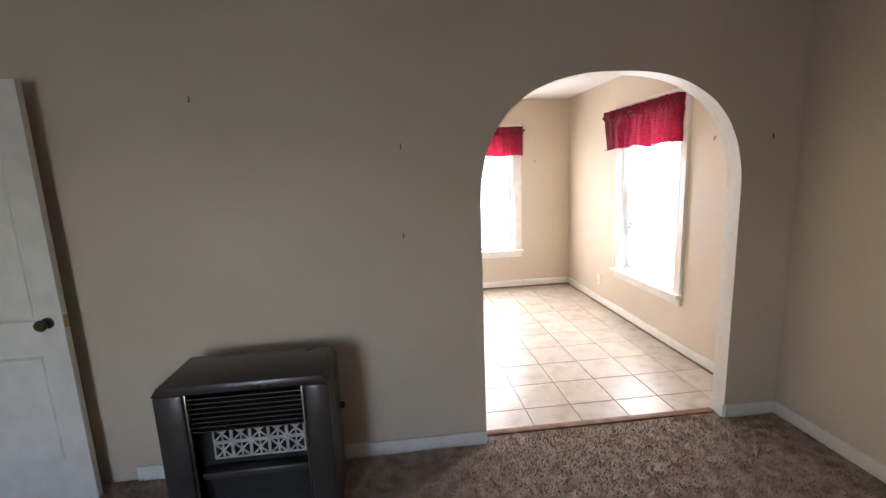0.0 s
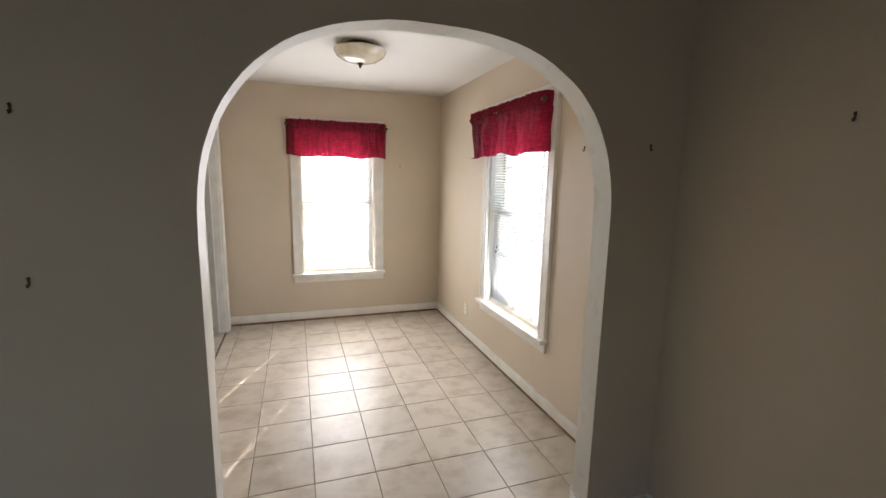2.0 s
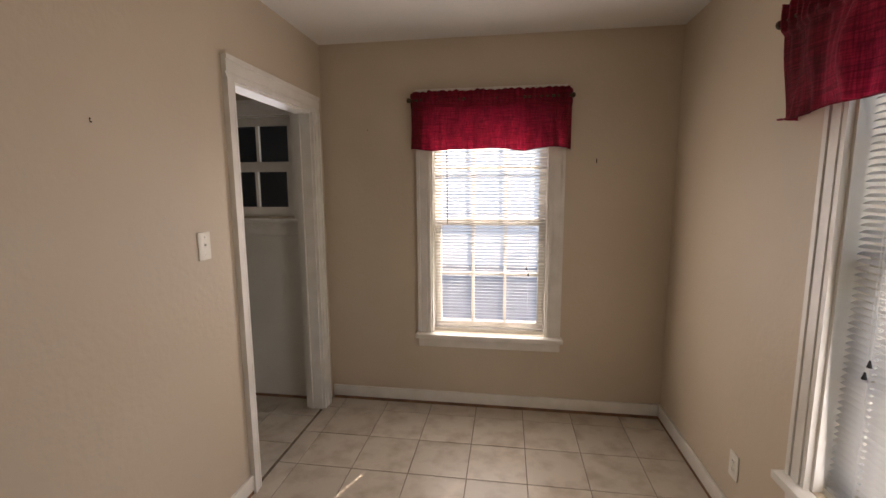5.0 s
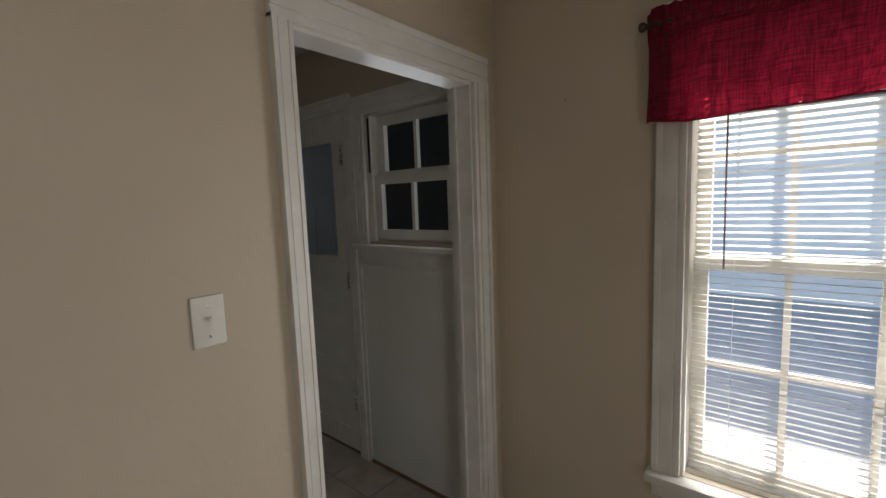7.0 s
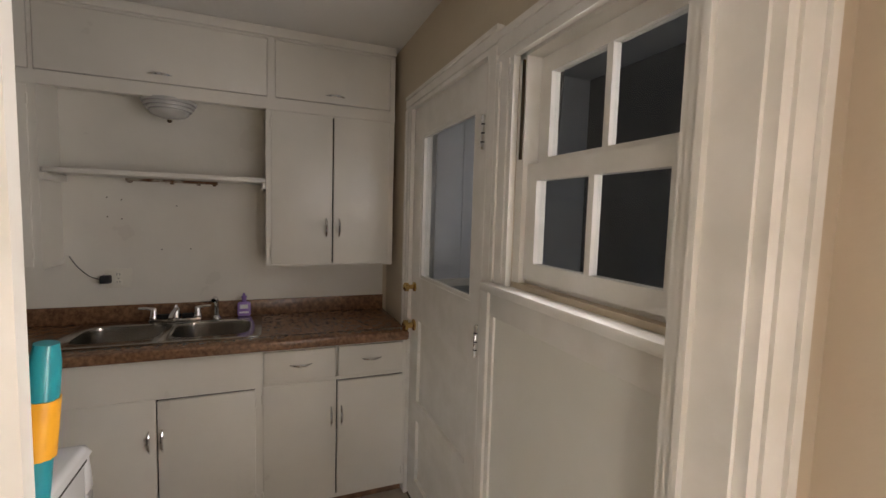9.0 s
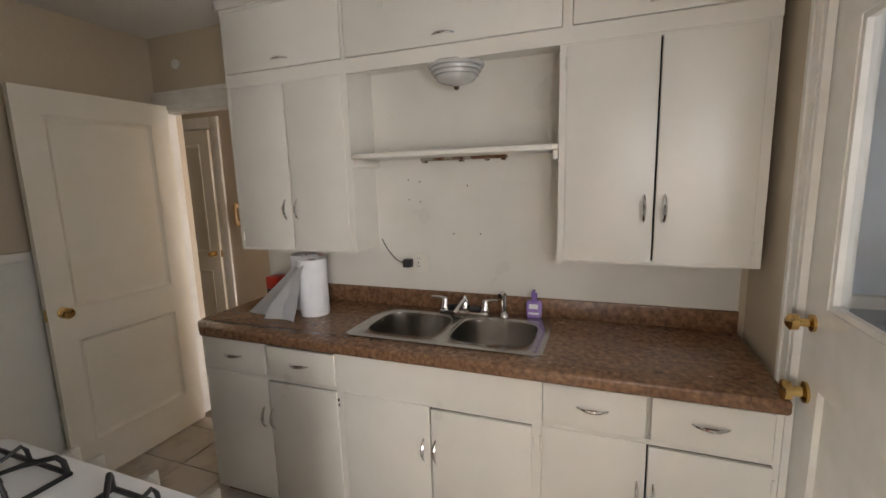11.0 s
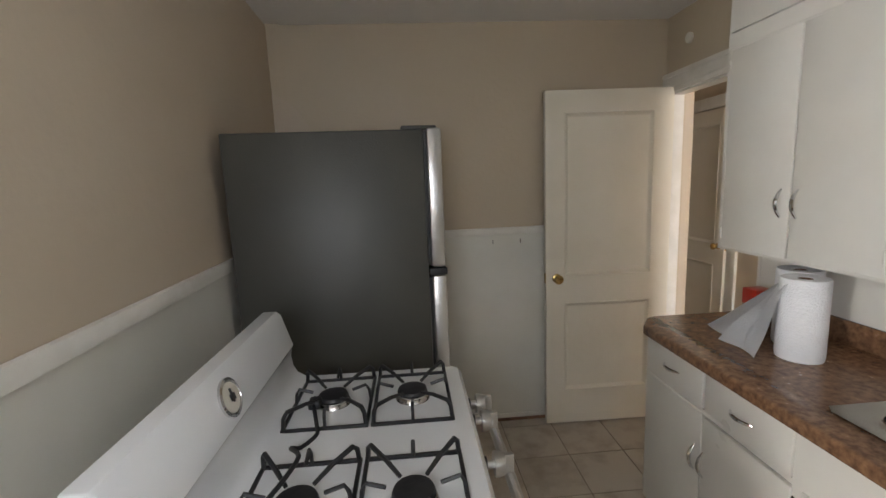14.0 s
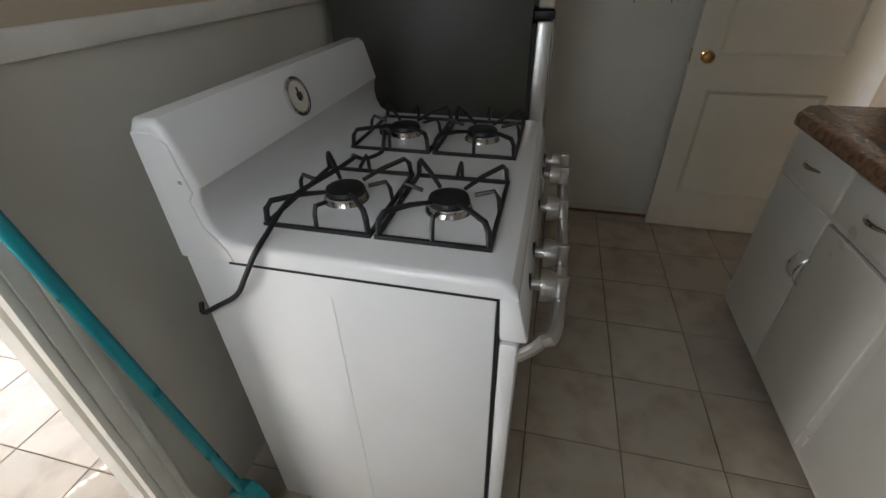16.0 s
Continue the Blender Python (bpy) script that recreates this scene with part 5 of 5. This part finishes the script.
part("oven_door", boxes((-0.908, -0.873, RY0 + 0.006, RY1 - 0.006, 0.235, 0.806), bevel=0.01), ENAMEL, rg)
part("drawer", boxes((-0.906, -0.873, RY0 + 0.006, RY1 - 0.006, 0.065, 0.228), bevel=0.01), ENAMEL, rg)
part("handle", tube(curve_points([(-0.905, RY0 + 0.02, 0.77), (-0.945, RY0 + 0.035, 0.80), (-0.972, RY0 + 0.11, 0.815), (-0.972, RY1 - 0.11, 0.815), (-0.945, RY1 - 0.035, 0.80), (-0.905, RY1 - 0.02, 0.77)], 6), 0.014, 10), STAINLESS, rg, "curved grey oven handle")
for y in (3.72, 3.82, 4.02, 4.22, 4.33):
    k = part("knob", lathe([(0.010, -0.912), (0.012, -0.935), (0.030, -0.935), (0.031, -0.944), (0.026, -0.962), (0.0, -0.964)], (0, y, 0.852), axis="x", steps=20), STAINLESS, rg, "grey burner knob")
    part("grip", boxes((-0.985, -0.955, y - 0.007, y + 0.007, 0.826, 0.878), bevel=0.004), STAINLESS, k)
    part("bezel", lathe([(0.020, -0.905), (0.020, -0.917), (0.0, -0.918)], (0, y, 0.852), axis="x", steps=16), RUBBER, k)
dm = Matrix.Translation((-0.3455, 4.085, 1.112)) @ Matrix.Rotation(radians(-74), 4, "Y")
dial = part("clock_dial", lathe([(0.044, 0.0), (0.044, 0.006), (0.038, 0.008), (0.037, 0.005), (0.0, 0.005)], (0, 0, 0), steps=28), CHROME, rg, "round clock dial", m=dm)
part("face", lathe([(0.034, 0.0055), (0.034, 0.0065), (0.0, 0.007)], (0, 0, 0), steps=24), PLATE, dial, m=dm)
part("pointer", boxes((-0.012, 0.02, -0.002, 0.002, 0.007, 0.011), (-0.008, 0.008, -0.008, 0.008, 0.007, 0.012), bevel=0.001), IRON, dial, m=dm)


def grate(x0, x1, y0, y1):
    cx2, cy2 = (x0 + x1) / 2, (y0 + y1) / 2
    g = part("grate", boxes((x0, x1, y0, y0 + 0.009, 0.9470, 0.9560), (x0, x1, y1 - 0.009, y1, 0.9470, 0.9560), (x0, x0 + 0.009, y0 + 0.009, y1 - 0.009, 0.9470, 0.9560), (x1 - 0.009, x1, y0 + 0.009, y1 - 0.009, 0.9470, 0.9560), bevel=0.002), IRON, rg, "black cast iron grate")
    for sx in (-1, 1):
        for sy in (-1, 1):
            px, py = (x0 + 0.006, x1 - 0.006)[sx > 0], (y0 + 0.006, y1 - 0.006)[sy > 0]
            dx, dy = cx2 - px, cy2 - py
            part("finger", tube([(px, py, 0.9490), (px + dx * 0.03, py + dy * 0.03, 0.9830), (px + dx * 0.10, py + dy * 0.10, 0.9950), (px + dx * 0.45, py + dy * 0.45, 0.9890), (px + dx * 0.74, py + dy * 0.74, 0.9770)], [0.0055, 0.0058, 0.0058, 0.0055, 0.0045], 7), IRON, g)
    for px, py, dx, dy in ((cx2, y0 + 0.005, 0, 1), (cx2, y1 - 0.005, 0, -1), (x0 + 0.005, cy2, 1, 0), (x1 - 0.005, cy2, -1, 0)):
        part("finger", tube([(px, py, 0.9490), (px + dx * 0.004, py + dy * 0.004, 0.9810), (px + dx * 0.012, py + dy * 0.012, 0.9950), (px + dx * 0.05, py + dy * 0.05, 0.9830)], 0.0045, 7), IRON, g)
    b = part("burner", lathe([(0.050, 0.9445), (0.046, 0.9560), (0.043, 0.9590), (0.043, 0.9630)], (cx2, cy2, 0), steps=26), STEEL, rg, "steel burner ring")
    part("burner_cap", lathe([(0.041, 0.9630), (0.043, 0.9670), (0.040, 0.9750), (0.030, 0.9780), (0.0, 0.9780)], (cx2, cy2, 0), steps=26), IRON, b)


for x0, x1 in ((-0.624, -0.404), (-0.846, -0.630)):
    for y0, y1 in ((3.683, 3.968), (4.10, 4.382)):
        grate(x0, x1, y0, y1)
cord = thing("loose_cable", (-0.42, 3.93, 0.945), "black appliance cord with plug lying over the burners", "cord")
part("cable", tube(curve_points([(-0.472, 3.885, 0.973), (-0.49, 3.945, 0.960), (-0.50, 3.99, 0.9535), (-0.475, 4.04, 0.9535), (-0.462, 4.075, 0.975), (-0.50, 4.15, 1.003), (-0.49, 4.22, 1.003), (-0.45, 4.34, 0.992), (-0.445, 4.43, 0.964),
                                   (-0.44, 4.468, 0.945), (-0.41, 4.474, 0.895), (-0.375, 4.472, 0.845), (-0.32, 4.468, 0.806), (-0.27, 4.466, 0.775), (-0.255, 4.45, 0.785)], 6), 0.0052, 7), RUBBER, cord)
part("plug", boxes((-0.488, -0.455, 3.845, 3.885, 0.959, 0.983), bevel=0.006), RUBBER, cord)
part("prong", boxes((-0.482, -0.479, 3.828, 3.846, 0.967, 0.973), (-0.464, -0.461, 3.828, 3.846, 0.967, 0.973)), CHROME, cord)

# ---- fridge ----
fm = Matrix.Translation((-0.892, 3.30, 0)) @ Matrix.Rotation(radians(4.6), 4, "Z") @ Matrix.Translation((0.892, -3.30, 0))
fr = thing("refrigerator", (-0.5, 2.94, 0), "dark grey refrigerator with stainless top-freezer doors", "refrigerator")
part("cabinet", boxes((-0.822, -0.09, 2.68, 3.30, 0.05, 1.757), bevel=0.008), FRIDGE, fr, m=fm)
for z0, z1 in ((1.218, 1.762), (0.09, 1.185)):
    d = part("door", boxes((-0.892, -0.834, 2.68, 3.30, z0, z1), bevel=0.012), STAINLESS, fr, "stainless steel fridge door", m=fm)
    part("gasket", boxes((-0.834, -0.823, 2.69, 3.29, z0 + 0.01, z1 - 0.01)), RUBBER, d, m=fm)
    part("handle", tube([(-0.893, 2.73, max(z0, 0.55) + 0.05), (-0.93, 2.73, max(z0, 0.55) + 0.08), (-0.93, 2.73, z1 - 0.1), (-0.893, 2.73, z1 - 0.07)], 0.012, 8), STAINLESS, d, m=fm)
part("hinge_cover", boxes((-0.875, -0.74, 3.20, 3.29, 1.7575, 1.772), bevel=0.005), FRIDGE, fr, m=fm)
part("mid_hinge", boxes((-0.895, -0.824, 3.235, 3.302, 1.188, 1.214), bevel=0.003), IRON, fr, m=fm)
part("toe_grille", boxes((-0.83, -0.80, 2.69, 3.29, 0.0, 0.085)), RUBBER, fr, m=fm)
part("back_coil", boxes((-0.089, -0.084, 2.72, 3.27, 0.0, 1.68)), IRON, fr, m=fm)

# ---- broom ----
br = thing("broom", (-0.26, 4.50, 0), "teal broom with orange bristles leaning on the door casing", "broom")
btop, bbot = Vector((-0.162, 4.665, 1.385)), Vector((-0.215, 4.53, 0.16))
bd_dir = (btop - bbot).normalized()
part("stick", tube([bbot, bbot.lerp(btop, 0.5), btop - bd_dir * 0.11], 0.0125, 12), TEAL, br)
part("collar", tube([btop - bd_dir * 0.115, btop - bd_dir * 0.055], 0.0150, 12), YELLOW, br, "yellow plastic collar")
part("tip", tube([btop - bd_dir * 0.055, btop - bd_dir * 0.02, btop], [0.0135, 0.013, 0.010], 12), TEAL, br)
part("head", prism([(-0.27, 0.11), (-0.16, 0.11), (-0.175, 0.16), (-0.20, 0.185), (-0.23, 0.185), (-0.255, 0.16)], "y", 4.505, 4.55, bevel=0.006), TEAL, br)
bm = bmesh.new()
rng = random.Random(4)
for k in range(260):
    x, y = rng.uniform(-0.265, -0.165), rng.uniform(4.508, 4.548)
    ex, ey = -0.215 + (x + 0.215) * 1.5 + rng.uniform(-0.01, 0.01), 4.528 + (y - 4.528) * 1.6 + rng.uniform(-0.01, 0.01)
    tube([(x, y, 0.112), (ex, ey, rng.uniform(0.001, 0.006))], 0.0016, 3, bm)
tagged(part("bristles", bm, BRISTLE, br, "orange bristles"), kind="stuff")

# ---- outside ----
def house(name, axis, face, u0, u1, out, label, windows=(0.25, 0.68)):
    h = thing(name, ((face, (u0 + u1) / 2, -0.45) if axis == "x" else ((u0 + u1) / 2, face, -0.45)), label, "house")

    def slab(a, b, d0, d1, c, d):
        p, q = sorted((face + out * d0, face + out * d1))
        return (p, q, a, b, c, d) if axis == "x" else (a, b, p, q, c, d)
    part("wall", boxes(slab(u0, u1, 0, 4, -0.45, 2.9)), SIDING, h)
    z = -0.2
    while z < 2.85:
        part("siding_board", boxes(slab(u0, u1, -0.022, 0, z, z + 0.17)), SIDING, h)
        z += 0.185
    for a in windows:
        c = u0 + (u1 - u0) * a
        w = part("window", boxes(slab(c - 0.55, c + 0.55, -0.05, -0.022, 0.5, 2.1)), TRIM, h)
        part("pane", boxes(slab(c - 0.46, c + 0.46, -0.056, -0.05, 0.6, 1.27), slab(c - 0.46, c + 0.46, -0.056, -0.05, 1.33, 2.0)), BLACKG, w)
    part("roof", boxes(slab(u0 - 0.4, u1 + 0.4, -0.5, 4.4, 2.9, 3.1)), ROOFM, h)


house("neighbour_house", "y", 13.5, -6.0, 8.5, 1, "pale sided neighbouring house close behind the back yard", ())
house("neighbour_house", "x", 19.0, -3.0, 9.0, 1, "pale sided neighbouring house across the side yard")

# ---- carpet pile ----
pile_rng = np.random.RandomState(3)
N = 60000
px_, py_ = pile_rng.uniform(-2.45, 2.23, N), pile_rng.uniform(0.7, 2.37, N)
ang, lean, hh = pile_rng.uniform(0, 6.283, N), pile_rng.normal(0, 0.006, (N, 2)), pile_rng.uniform(0.008, 0.019, N)
wv = 0.0035
co = np.empty((N, 3, 3))
co[:, 0] = np.stack([px_ - wv * np.cos(ang), py_ - wv * np.sin(ang), np.full(N, 0.003)], 1)
co[:, 1] = np.stack([px_ + wv * np.cos(ang), py_ + wv * np.sin(ang), np.full(N, 0.003)], 1)
co[:, 2] = np.stack([px_ + lean[:, 0], py_ + lean[:, 1], 0.003 + hh], 1)
me = bpy.data.meshes.new("carpet_pile")
me.from_pydata(co.reshape(-1, 3).tolist(), [], np.arange(3 * N).reshape(-1, 3).tolist())
me.materials.append(CARPET)
pile = tagged(new("carpet_pile", me), "brown shag carpet pile of the front room", "carpet", kind="stuff")

# ---- floor tiles ----
P = 0.3135


def tiles(name, x0, x1, y0, y1, ox, oy, label):
    """Square tiles on a grid through (ox, oy), cut at the room's edges."""
    root = tagged(new(name), label, "floor", kind="structure")
    WORLD_OF[root] = Matrix()
    shared = {}
    rng2 = random.Random(7)
    for i in range(math.floor((x0 - ox) / P), math.ceil((x1 - ox) / P)):
        for j in range(math.floor((y0 - oy) / P), math.ceil((y1 - oy) / P)):
            a0, a1 = max(x0, ox + i * P), min(x1, ox + (i + 1) * P)
            b0, b1 = max(y0, oy + j * P), min(y1, oy + (j + 1) * P)
            w, d = round(a1 - a0 - 0.004, 4), round(b1 - b0 - 0.004, 4)
            if w < 0.015 or d < 0.015:
                continue
            if (w, d) not in shared:
                bm = bmesh.new()
                box(bm, -w / 2, w / 2, -d / 2, d / 2, -0.006, 0.0)
                bmesh.ops.bevel(bm, geom=[e for e in bm.edges if min(v.co.z for v in e.verts) > -0.001], offset=0.0015, segments=1, affect="EDGES")
                shared[w, d] = mesh_of("tile", bm, TILE, False)
            part("tile", shared[w, d], None, root, m=pose((a0 + a1) / 2, (b0 + b1) / 2, rng2.uniform(-0.0006, 0.0004), 0, 0, 0))


tiles("floor_dining_tiles", X_P1 + 0.0, X_E, 2.425, Y_N, 1.05, 4.205, "beige marbled square floor tiles in the dining room")
tiles("floor_kitchen_tiles", X_W, X_P1 - 0.001, Y_S + 0.0, Y_NK, -1.27, 3.755, "beige marbled square floor tiles in the kitchen")
